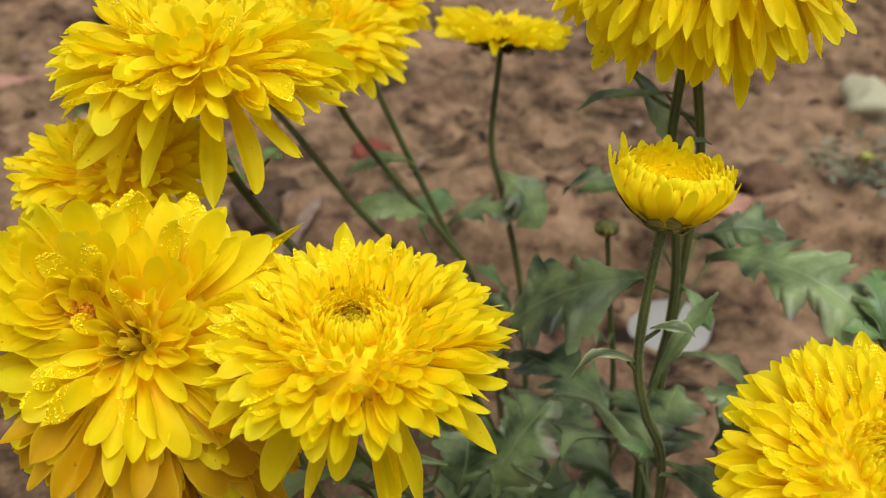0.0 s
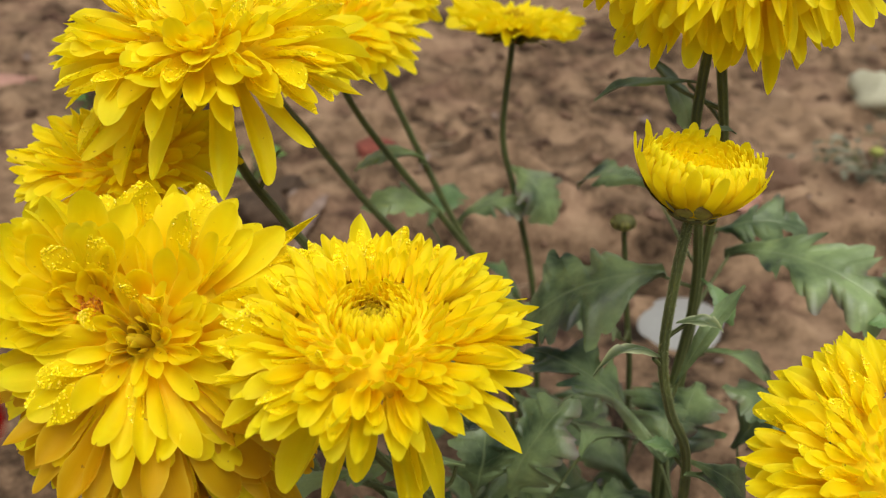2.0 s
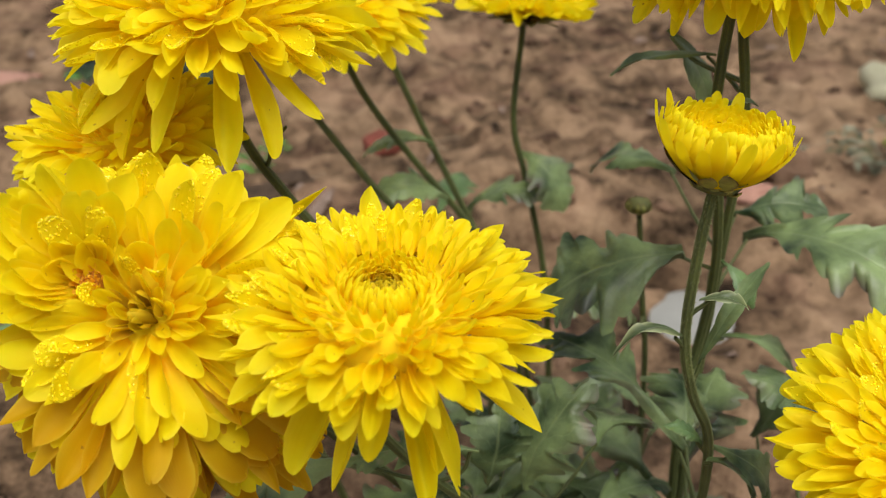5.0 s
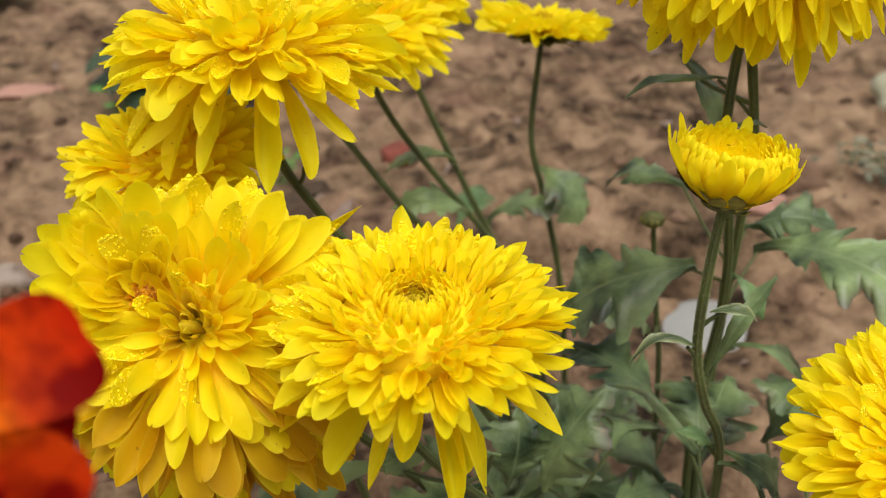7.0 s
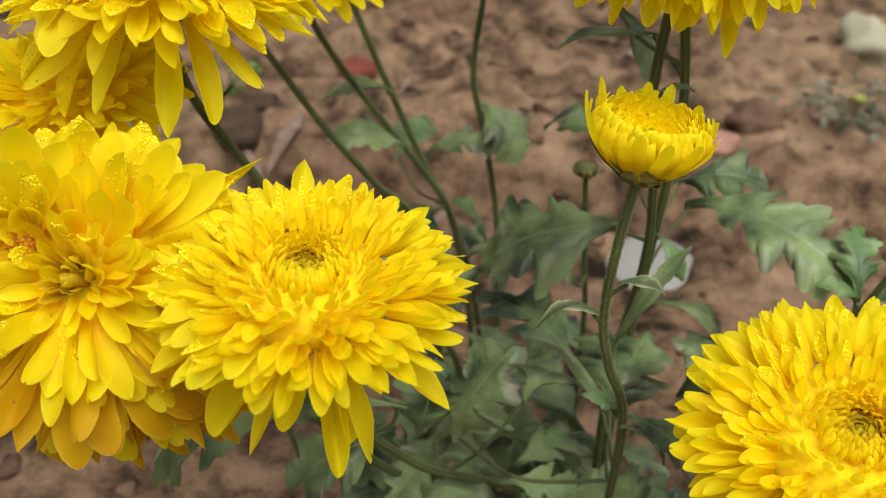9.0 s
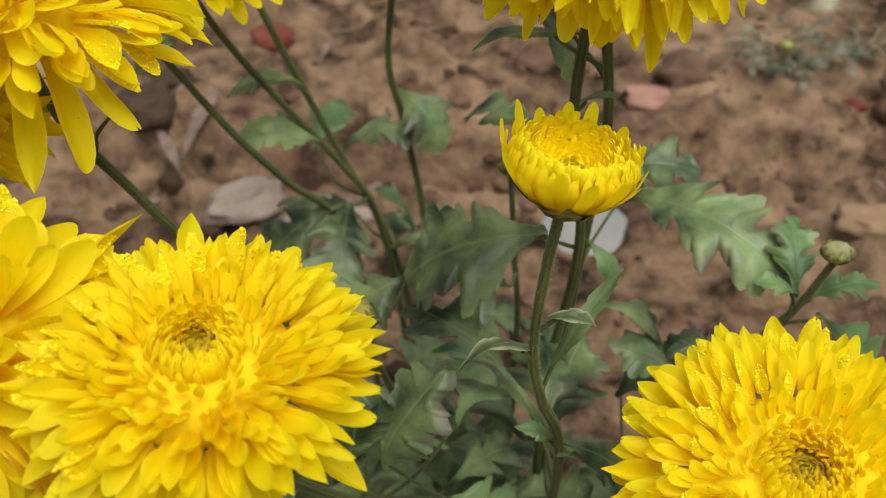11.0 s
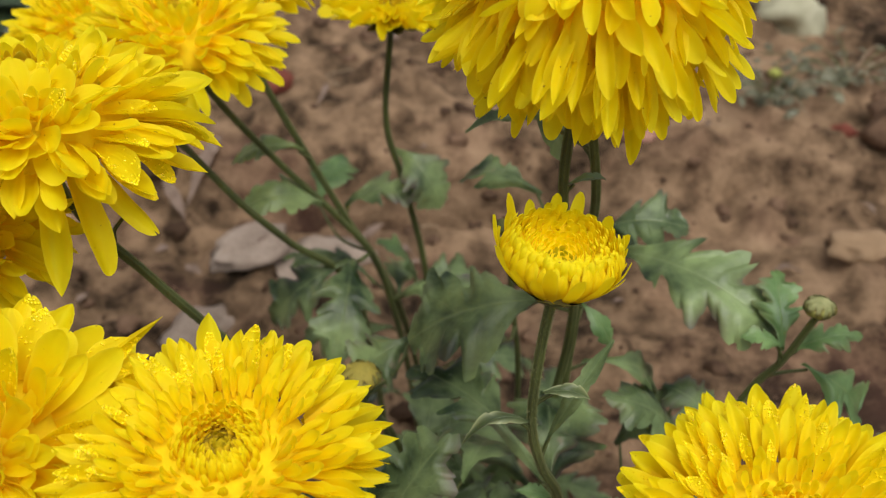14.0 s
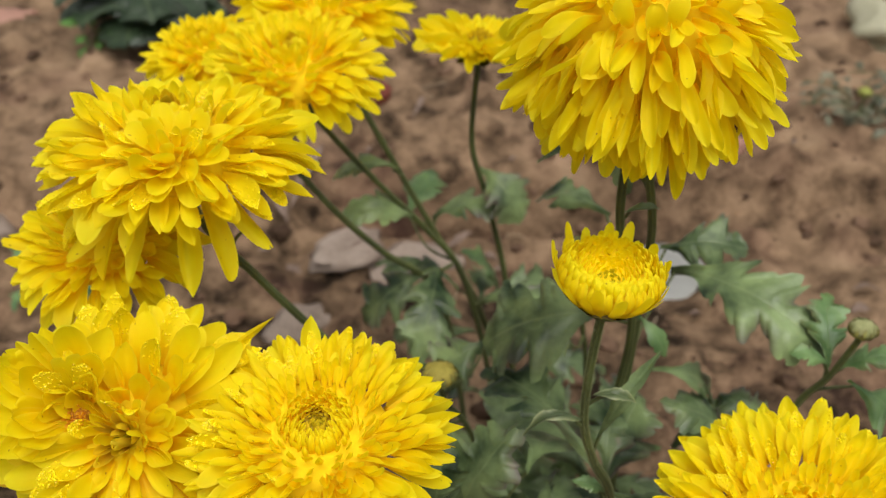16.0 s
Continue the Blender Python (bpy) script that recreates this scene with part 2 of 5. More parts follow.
def dew_material():
    """Water beads, which take on the yellow of the petal under them."""
    m, n, l, p = material("dew")
    p.inputs["Base Color"].default_value = (0.99, 0.8, 0.01, 1)
    p.inputs["Roughness"].default_value = 0.04
    p.inputs["Specular IOR Level"].default_value = 0.6
    return m


DEW = dew_material()
LITTER = plain_material("dry_leaf", (0.13, 0.085, 0.06), (0.3, 0.22, 0.18), 45.0, 0.85, 0.0012)


def soil_material():
    m, n, l, p = material("garden_soil")
    geo = n.new("ShaderNodeNewGeometry")
    pos = geo.outputs["Position"]
    a = noise_tex(n, l, pos, 2.6, 5.0, 0.6)
    b = noise_tex(n, l, pos, 21.0, 6.0, 0.65)
    g = noise_tex(n, l, pos, 190.0, 4.0, 0.7)
    t = mathn(n, l, "ADD", mathn(n, l, "MULTIPLY", a.outputs[0], 0.42), mathn(n, l, "MULTIPLY", b.outputs[0], 0.43))
    t = mathn(n, l, "ADD", t, mathn(n, l, "MULTIPLY", g.outputs[0], 0.15))
    c = ramp(n, [(0.415, (0.02, 0.013, 0.008)), (0.468, (0.115, 0.073, 0.043)), (0.535, (0.255, 0.165, 0.1)), (0.63, (0.4, 0.27, 0.168))])
    l.new(t, c.inputs[0])
    tint = noise_tex(n, l, pos, 6.5, 2.0)
    red = mathn(n, l, "MULTIPLY", mathn(n, l, "SUBTRACT", tint.outputs[0], 0.52, True), 3.0, True)
    col = mixc(n, l, mathn(n, l, "MULTIPLY", red, 0.55), c.outputs[0], (0.19, 0.095, 0.07))
    l.new(col, p.inputs["Base Color"])
    h = mathn(n, l, "ADD", mathn(n, l, "MULTIPLY", b.outputs[0], 2.0), mathn(n, l, "MULTIPLY", g.outputs[0], 0.5))
    l.new(bump(n, l, h, 0.8, 0.008), p.inputs["Normal"])
    p.inputs["Roughness"].default_value = 0.95
    p.inputs["Specular IOR Level"].default_value = 0.12
    return m


SOIL = soil_material()


# ---- building helpers ----
def mesh_from(name, bm, mat, smooth=True):
    me = bpy.data.meshes.new(name)
    bm.to_mesh(me)
    bm.free()
    if smooth:
        me.polygons.foreach_set("use_smooth", [True] * len(me.polygons))
    me.materials.append(mat)
    return me


def part(name, data, parent, m=None, label=""):
    ob = new(name, data)
    ob.parent = parent
    if m is not None:
        ob.matrix_basis = m
    if label:
        tagged(ob, label)
    return ob


def surface(rows, uvs):
    """A sheet of quads through rows of points, with its UV map."""
    bm = bmesh.new()
    layer = bm.loops.layers.uv.new("UVMap")
    grid = [[bm.verts.new(p) for p in r] for r in rows]
    for i in range(len(rows) - 1):
        for j in range(len(rows[0]) - 1):
            f = bm.faces.new((grid[i][j], grid[i][j + 1], grid[i + 1][j + 1], grid[i + 1][j]))
            for loop, (a, b) in zip(f.loops, ((i, j), (i, j + 1), (i + 1, j + 1), (i + 1, j))):
                loop[layer].uv = uvs[a][b]
    return bm


def spline(points, steps=7):
    pts = [Vector(p) for p in points]
    pts = [pts[0] * 2 - pts[1], *pts, pts[-1] * 2 - pts[-2]]
    out = []
    for i in range(1, len(pts) - 2):
        p0, p1, p2, p3 = pts[i - 1:i + 3]
        for k in range(steps):
            t = k / steps
            out.append(0.5 * ((2 * p1) + (p2 - p0) * t + (2 * p0 - 5 * p1 + 4 * p2 - p3) * t * t + (3 * p1 - p0 - 3 * p2 + p3) * t ** 3))
    out.append(pts[-2])
    return out


def tube(points, r0, r1, mat, sides=10, ridge=0.1, name="stem"):
    """A ridged, slightly knotty stalk along a smooth line."""
    line = spline(points)
    n = len(line) - 1
    rows, uvs = [], []
    u = Vector((1, 0, 0))
    for i, p in enumerate(line):
        d = (line[min(i + 1, n)] - line[max(i - 1, 0)]).normalized()
        u = (u - d * u.dot(d)).normalized()
        w = d.cross(u)
        r = (r0 + (r1 - r0) * i / n) * (1 + 0.08 * noise.noise(p * 60))
        ring = []
        for k in range(sides + 1):
            a = 2 * math.pi * k / sides
            rr = r * (1 + (ridge if k % 2 else -ridge))
            ring.append(p + (u * math.cos(a) + w * math.sin(a)) * rr)
        rows.append(ring)
        uvs.append([(k / sides, i / n) for k in range(sides + 1)])
    bm = surface(rows, uvs)
    bmesh.ops.remove_doubles(bm, verts=bm.verts, dist=1e-6)
    return mesh_from(name, bm, mat)


# ---- petals: a few shapes shared by all heads ----
BENDS = (-110, -75, -45, -20, 0, 25, 55, 90, 130)
SHAPES = {}


def petal_shape(bend, kind, mat, blunt=1.0):
    key = (bend, kind, mat.name, blunt)
    if key in SHAPES:
        return SHAPES[key]
    us = (0.0, 0.22, 0.42, 0.6, 0.75, 0.87, 0.95, 0.985, 1.0)
    nc = 6
    k8 = kind % 8
    cup = (0.5, 0.9, 0.6, 1.3, 0.2, 1.0, -0.5, 0.7)[k8]
    twist = (-0.3, 0.2, 0.0, 0.4, 0.75, -0.8, 0.15, -0.1)[k8]
    sway = (0.07, -0.06, 0.02, -0.03, 0.12, -0.11, 0.0, 0.05)[k8]
    scoop = (15, 24, -25, 5, -40, 18, 28, 0)[k8]
    sharp = (0.42, 0.52, 0.4, 0.62, 0.5, 0.75, 0.36, 0.9)[k8] * blunt
    notch = (0.0, 0.03, 0.0, 0.0, 0.04, 0.0, 0.05, 0.0)[k8]
    y = z = last = 0.0
    rows, uvs = [], []
    for u in us:
        th = radians(bend) * (u ** 1.25) + radians(scoop) * max(0.0, u - 0.6) * 2.0
        y += math.cos(th) * (u - last)
        z += math.sin(th) * (u - last)
        last = u
        half = 0.5 * (0.4 + 0.6 * math.sin(min(u * 1.35, 1.0) * math.pi / 2))
        if u > 0.6:
            half *= max(0.004, 1 - ((u - 0.6) / 0.4) ** 2) ** sharp
        row, uvr = [], []
        for k in range(nc + 1):
            v = 2 * k / nc - 1
            # a shallow trough with two lengthwise ridges and a slightly wavy edge
            groove = 0.07 * math.cos(v * 9.4) * min(1.0, 4 * u)
            wave = 0.1 * math.sin(u * 11 + k8 * 2 + v) * abs(v)
            lift = half * (cup * (v * v - 0.45) + groove + wave) * (1 - 0.3 * u) + twist * u * v * half
            back = notch * (1 - abs(v)) * max(0.0, u - 0.87) / 0.13
            row.append((v * half * (1 - 0.06 * abs(cup) * v * v) + sway * math.sin(u * 3), y - back - math.sin(th) * lift * 0.36, z + math.cos(th) * lift * 0.36))
            uvr.append((v, u))
        rows.append(row)
        uvs.append(uvr)
    SHAPES[key] = mesh_from("petal", surface(rows, uvs), mat)
    return SHAPES[key]


def aligned(centre, normal, spin=0.0):
    q = Vector((0, 0, 1)).rotation_difference(Vector(normal).normalized())
    return Matrix.Translation(centre) @ q.to_matrix().to_4x4() @ Matrix.Rotation(radians(spin), 4, "Z")


def joined(name, pieces, parent, m=None):
    """Many tiny petals (mesh, pose) as one part."""
    bm = bmesh.new()
    for me, pm in pieces:
        n = len(bm.verts)
        bm.from_mesh(me)
        bm.verts.ensure_lookup_table()
        bmesh.ops.transform(bm, matrix=pm, verts=bm.verts[n:])
    return part(name, mesh_from(name, bm, pieces[0][0].materials[0]), parent, m)


def add_petal(head, rnd, az, r, h, length, width, elev, bend, mat, roll=0.0, blunt=1.0, heap=None):
    near = min(BENDS, key=lambda b: abs(b - bend))
    me = petal_shape(near, rnd.randrange(8) if heap is None else rnd.randrange(4), mat, blunt)
    m = Matrix.Rotation(-az, 4, "Z") @ Matrix.Translation((0, r, h)) @ Matrix.Rotation(radians(elev), 4, "X") @ Matrix.Rotation(radians(roll), 4, "Y")
    m = m @ Matrix.Diagonal((width, length, length, 1))
    if heap is not None:
        heap.append((me, m))
        return None
    return part("petal", me, head, m)


def ring(head, rnd, count, r, h, length, width, elev, bend, mat=None, wild=1.0, arc=(0.0, 360.0), reach=None, heap=None, blunt=1.0):
    """One whorl of petals. reach(az) scales the length round the head."""
    start = rnd.random() * 6.283
    a0, a1 = radians(arc[0]), radians(arc[1])
    for i in range(count):
        if arc == (0.0, 360.0):
            az = start + 6.2832 * (i + rnd.uniform(-0.3, 0.3)) / count
        else:
            az = a0 + (a1 - a0) * (i + 0.5 + rnd.uniform(-0.3, 0.3)) / count
        k = reach(az) if reach else 1.0
        add_petal(head, rnd, az, r * rnd.uniform(0.85, 1.1), h + rnd.uniform(-0.1, 0.1) * r,
                  length * k * rnd.uniform(0.86, 1.1), width * rnd.uniform(0.82, 1.15), elev + rnd.uniform(-11, 11) * wild,
                  bend + rnd.uniform(-28, 28) * wild, mat or PETAL, rnd.uniform(-22, 22) * wild, blunt, heap)


def dew(head, rnd, count, pick, share=0.22, big=0.00062):
    """Beads of dew in patches on some of the petals that pick() accepts."""
    petals = [c for c in head.children if c.name.startswith("petal")]
    bm = bmesh.new()
    bmesh.ops.create_icosphere(bm, subdivisions=1, radius=1.0)
    ball_v = np.array([v.co for v in bm.verts])
    ball_f = np.array([[v.index for v in f.verts] for f in bm.faces])
    bm.free()
    chosen = [c for c in petals if pick(c.matrix_basis @ Vector((0, 0.8, 0))) and rnd.random() < share]
    if not chosen:
        return None
    verts, faces = [], []
    for i in range(count):
        c = chosen[i % len(chosen)]
        quad = c.data.polygons[rnd.randrange(8, len(c.data.polygons) - 4)]
        w = [rnd.random() for _ in range(4)]
        p = sum((c.data.vertices[k].co * (q / sum(w)) for k, q in zip(quad.vertices, w)), Vector())
        up = (c.matrix_basis.to_3x3().inverted().transposed() @ quad.normal).normalized()
        r = big * (0.4 + 0.6 * rnd.random() ** 1.4)
        at = c.matrix_basis @ p + up * r * 0.2
        faces.append(ball_f + len(ball_v) * len(verts))
        # flattened along the petal's face
        flat = ball_v - np.outer(ball_v @ np.array(up), np.array(up)) * 0.4
        verts.append(flat * r + np.array(at))
    me = bpy.data.meshes.new("dew")
    me.from_pydata(np.concatenate(verts).tolist(), [], np.concatenate(faces).tolist())
    me.polygons.foreach_set("use_smooth", [True] * len(me.polygons))
    me.materials.append(DEW)
    return tagged(part("dew", me, head), "fine glossy beads of dew", kind="stuff")


def receptacle(r, depth, mat, name="flower_head"):
    """The green cup of overlapping bracts under a head."""
    bm = bmesh.new()
    prof = [(0.12, -depth), (0.55, -depth * 0.92), (0.95, -depth * 0.55), (1.05, -depth * 0.15), (0.8, 0.1 * depth), (0.0, 0.2 * depth)]
    sides = 18
    rings = []
    for q, z in prof:
        rings.append([bm.verts.new((math.cos(2 * math.pi * k / sides) * r * q * (1.06 if k % 2 else 0.95), math.sin(2 * math.pi * k / sides) * r * q * (1.06 if k % 2 else 0.95), z + (0.1 * depth if k % 2 else 0))) for k in range(sides)])
    for a, b in zip(rings, rings[1:]):
        for k in range(sides):
            bm.faces.new((a[k], a[(k + 1) % sides], b[(k + 1) % sides], b[k]))
    bmesh.ops.remove_doubles(bm, verts=bm.verts, dist=1e-6)
    return mesh_from(name, bm, mat)


def disc_eye(head, rnd, r, h, count, mat=None, tall=1.0, core=0.0):
    """The eye: a low dome closely set with short inrolled florets, on a yellow core."""
    core = core or r * 1.7
    bm = bmesh.new()
    bmesh.ops.create_uvsphere(bm, u_segments=16, v_segments=8, radius=1.0)
    bmesh.ops.scale(bm, vec=(r * 0.95, r * 0.95, r * 0.5), verts=bm.verts)
    part("disc", mesh_from("disc", bm, DISC), head, Matrix.Translation((0, 0, h)))
    bm = bmesh.new()
    bmesh.ops.create_uvsphere(bm, u_segments=16, v_segments=8, radius=1.0)
    bmesh.ops.scale(bm, vec=(core, core, core * 0.75), verts=bm.verts)
    part("core", mesh_from("core", bm, PETAL_CORE), head, Matrix.Translation((0, 0, h - core * 0.7)))
    heap = []
    for i in range(count):
        q = math.sqrt((i + 0.5) / count)
        az = i * 2.39996
        add_petal(head, rnd, az, r * q * 0.95, h + r * 0.45 * (1 - q * q), r * rnd.uniform(0.55, 0.85) * tall, r * 0.3, 88 - 34 * q + rnd.uniform(-9, 9), 20 + 10 * q, mat or FLORET, heap=heap)
    joined("floret_disc", heap, head)


def chrysanthemum(label, base):
    root = new("chrysanthemum")
    root.location = base
    tagged(root, label, "flower", "chrysanthemums in the bed")
    return root


STEMS = {}


def put_stem(plant, points, r0=0.0026, r1=0.0021, mat=None):
    """Points in the world; the stalk hangs under its plant."""
    o = Vector(plant.location)
    STEMS.setdefault(plant.name, []).extend(spline(points, 12))
    return part("stem", tube([Vector(p) - o for p in points], r0, r1, mat or STEM), plant)


def put_head(plant, centre, normal, r=0.011, depth=0.011, spin=0.0, mat=None, label=""):
    o = Vector(plant.location)
    return part("flower_head", receptacle(r, depth, mat or CALYX), plant, aligned(Vector(centre) - o, normal, spin), label)


def put_hairs(plant, points, r, count, seed, zmin=0.0):
    """Short pale hairs standing off a stem."""
    rnd = random.Random(seed)
    o = Vector(plant.location)
    line = [p for p in spline(points, 30) if p.z > zmin]
    verts, faces = [], []
    for i in range(count):
        k = rnd.randrange(len(line) - 1)
        p = line[k].lerp(line[k + 1], rnd.random())
        d = (line[k + 1] - line[k]).normalized()
        side = d.orthogonal().normalized()
        side.rotate(Matrix.Rotation(rnd.random() * 6.2832, 3, d))
        tip = p + side * (r + rnd.uniform(0.0004, 0.0009)) + d * rnd.uniform(-0.0003, 0.0006)
        w = d.cross(side) * 0.00008
        foot = p + side * r * 0.9
        n = len(verts)
        verts.extend([tuple(foot - w - o), tuple(foot + w - o), tuple(foot + d * 0.0002 - o), tuple(tip - o)])
        faces.extend([(n, n + 1, n + 3), (n + 1, n + 2, n + 3), (n + 2, n, n + 3)])
    me = bpy.data.meshes.new("hairs")
    me.from_pydata(verts, [], faces)
    me.materials.append(HAIR)
    return tagged(part("hairs", me, plant), "short pale hairs standing off the stem", kind="stuff")


# ---- leaves ----
def leaf_mesh(length, width, rnd, arch, fold, lobes, tooth, mat, sweep=0.0, stalk=0.18, wedge=0.85):
    """A lobed, toothed leaf with a winged stalk; y runs from stalk to tip."""
    na, nc = 64, 4
    rows, uvs = [], []
    phase = (rnd.uniform(-0.12, 0.12), rnd.uniform(-0.12, 0.12) + 0.2)
    curl = rnd.uniform(-0.5, 0.5)
    wave = rnd.uniform(5, 9)

    def half(u, ph):
        if u < stalk:
            return 0.035 + 0.05 * (u / stalk) ** 2
        t = (u - stalk) / (1 - stalk)
        env = math.sin(math.pi * min(1.0, t ** wedge * 0.93 + 0.05)) ** 0.8
        saw = (t * lobes + ph) % 1.0
        lob = math.sin(min(1.0, saw / 0.7) * math.pi / 2) if saw < 0.84 else (1 - saw) / 0.16
        small = (t * lobes * 2.7 + 0.3 + ph) % 1.0
        h = env * (1 - 1.2 * tooth + 1.2 * tooth * lob) * (1 - 0.24 * max(0.0, small - 0.5) / 0.5) * 0.5
        return max(h, 0.085 * (1 - t) + 0.004)

    for i in range(na + 1):
        u = i / na
        ang = sweep * u
        yy = u * length
        zz = arch * length * 4 * u * (1 - u) - arch * length * 1.5 * u * u * u
        xc = math.sin(ang) * u * length * 0.5
        row, uvr = [], []
        for j in range(2 * nc + 1):
            v = j / nc - 1
            h = half(u, phase[0] if v < 0 else phase[1])
            wv = h * width
            x = v * wv * math.cos(fold * 0.6)
            z = abs(v) * wv * math.sin(fold) * 0.7 + 0.075 * width * math.sin(v * 3 + u * wave + curl * 6) * abs(v) - (0.3 + curl * 0.3) * wv * v * v
            fwd = abs(v) ** 1.3 * 0.2 * length * h * 2 * (1 if u > stalk else 0)
            row.append((xc + x, yy + fwd * (1 - u * 0.7), zz + z))
            uvr.append((v, u))
        rows.append(row)
        uvs.append(uvr)
    return mesh_from("leaf", surface(rows, uvs), mat)


LEAF_COUNT = [0]


def put_leaf(plant, base, tip, width, arch=0.1, roll=0.0, fold=0.25, lobes=3.0, tooth=0.5, mat=None, sweep=0.0, stalk=0.18, label="", name="leaf", face=14.0, wedge=0.85):
    """A leaf from base to tip (in the world), its face leaning to the open side by so many degrees; roll turns it further."""
    LEAF_COUNT[0] += 1
    rnd = random.Random(LEAF_COUNT[0] * 17)
    o = Vector(plant.location)
    b, t = Vector(base), Vector(tip)
    d = t - b
    y = d.normalized()
    up = Vector((0, -math.sin(radians(face)), math.cos(radians(face))))
    if abs(up.dot(y)) > 0.93:
        up = Vector((0, -1, 0.3)).normalized()
    z = up - y * up.dot(y)
    z.normalize()
    x = y.cross(z)
    m = Matrix((x, y, z)).transposed().to_4x4()
    m = Matrix.Translation(b - o) @ m @ Matrix.Rotation(radians(roll + rnd.uniform(-13, 13)), 4, "Y")
    line = STEMS.get(plant.name)
    if line:
        # a thin stalk down to the nearest place on the stem
        foot = min(line, key=lambda q: (q - b).length + 0.35 * max(0.0, q.z - b.z + 0.012) * 3)
        if (foot - b).length > 0.003:
            mid = foot.lerp(b, 0.55) + Vector((0, 0, -0.12 * (foot - b).length)) + y * -0.05 * (foot - b).length
            part("leaf_stalk", tube([foot - o, mid - o, b + y * 0.004 - o], 0.0013, 0.0009, STEM, 6, 0.05, "leaf_stalk"), plant)
    return part(name, leaf_mesh(d.length, width, rnd, arch, fold, lobes, tooth, mat or LEAF, sweep, stalk, wedge), plant, m, label)


# ---- petals that hug a cup or a bud ----
CUP = ((0.0, 0.2, -0.04), (0.2, 0.42, 0.06), (0.4, 0.62, 0.2), (0.6, 0.8, 0.37), (0.8, 0.94, 0.56), (1.0, 1.03, 0.76), (1.2, 0.99, 0.93), (1.5, 0.88, 1.1))
UPRIGHT = ((0.0, 0.22, -0.05), (0.2, 0.45, 0.06), (0.4, 0.65, 0.2), (0.6, 0.84, 0.39), (0.8, 1.0, 0.61), (1.0, 1.12, 0.84), (1.2, 1.18, 1.06), (1.5, 1.24, 1.36))
BUD = ((0.0, 0.1, -0.72), (0.25, 0.6, -0.56), (0.5, 0.97, -0.15), (0.75, 1.0, 0.2), (1.0, 0.78, 0.5), (1.25, 0.42, 0.66))


def along_cup(profile, s):
    for (a, r0, z0), (b, r1, z1) in zip(profile, profile[1:]):
        if s <= b:
            k = (s - a) / (b - a)
            return r0 + (r1 - r0) * k, z0 + (z1 - z0) * k
    return profile[-1][1], profile[-1][2]


def cup_petal(R, rnd, az, s0, s1, width, off, mat, profile=CUP, flare=0.0, blunt=0.5, name="petal", tilt=0.012):
    """A petal that hugs the cup from s0 to s1, set off from it a little more on one side."""
    rows, uvs = [], []
    lean = rnd.choice((-1, 1)) * tilt
    for i in range(10):
        u = i / 9
        u = 1 - (1 - u) ** 1.35
        r, z = along_cup(profile, s0 + (s1 - s0) * u)
        r += flare * u ** 3
        h = width * 0.5 * (0.55 + 0.45 * math.sin(min(1.0, u * 1.6) * math.pi / 2))
        if u > 0.62:
            h *= max(0.01, 1 - ((u - 0.62) / 0.38) ** 2) ** blunt
        row, uvr = [], []
        for k in range(5):
            v = k / 2 - 1
            rr = r + off + lean * v - 0.018 * v * v + 0.01 * math.sin(u * 5 + az)
            a = az + v * h / max(r, 0.35)
            row.append((rr * math.sin(a) * R, rr * math.cos(a) * R, z * R))
            uvr.append((v, u))
        rows.append(row)
        uvs.append(uvr)
    return mesh_from(name, surface(rows, uvs), mat)


def put_bud(plant, at, r, mat=None, axis=(0, 0, 1)):
    """A closed flattened bud wrapped in two whorls of bracts."""
    o = Vector(plant.location)
    bm = bmesh.new()
    bmesh.ops.create_uvsphere(bm, u_segments=20, v_segments=12, radius=r)
    for v in bm.verts:
        v.co.z *= 0.66 if v.co.z > 0 else 0.7
    bud = part("bud", mesh_from("bud", bm, mat or BUDGREEN), plant, aligned(Vector(at) - o, axis))
    rnd = random.Random(int(r * 1e6))
    for count, s0, s1, w, off in ((13, 0.3, 1.2, 0.34, 0.03), (11, 0.15, 1.0, 0.34, 0.08), (9, 0.0, 0.72, 0.4, 0.13)):
        for i in range(count):
            part("bract", cup_petal(r, rnd, 6.2832 * (i + rnd.uniform(-0.2, 0.2)) / count, s0, s1 * rnd.uniform(0.9, 1.08), w, off, BRACT if s0 < 0.2 else mat or BUDGREEN, BUD, name="bract", tilt=0.06, blunt=0.7), bud)
    return bud


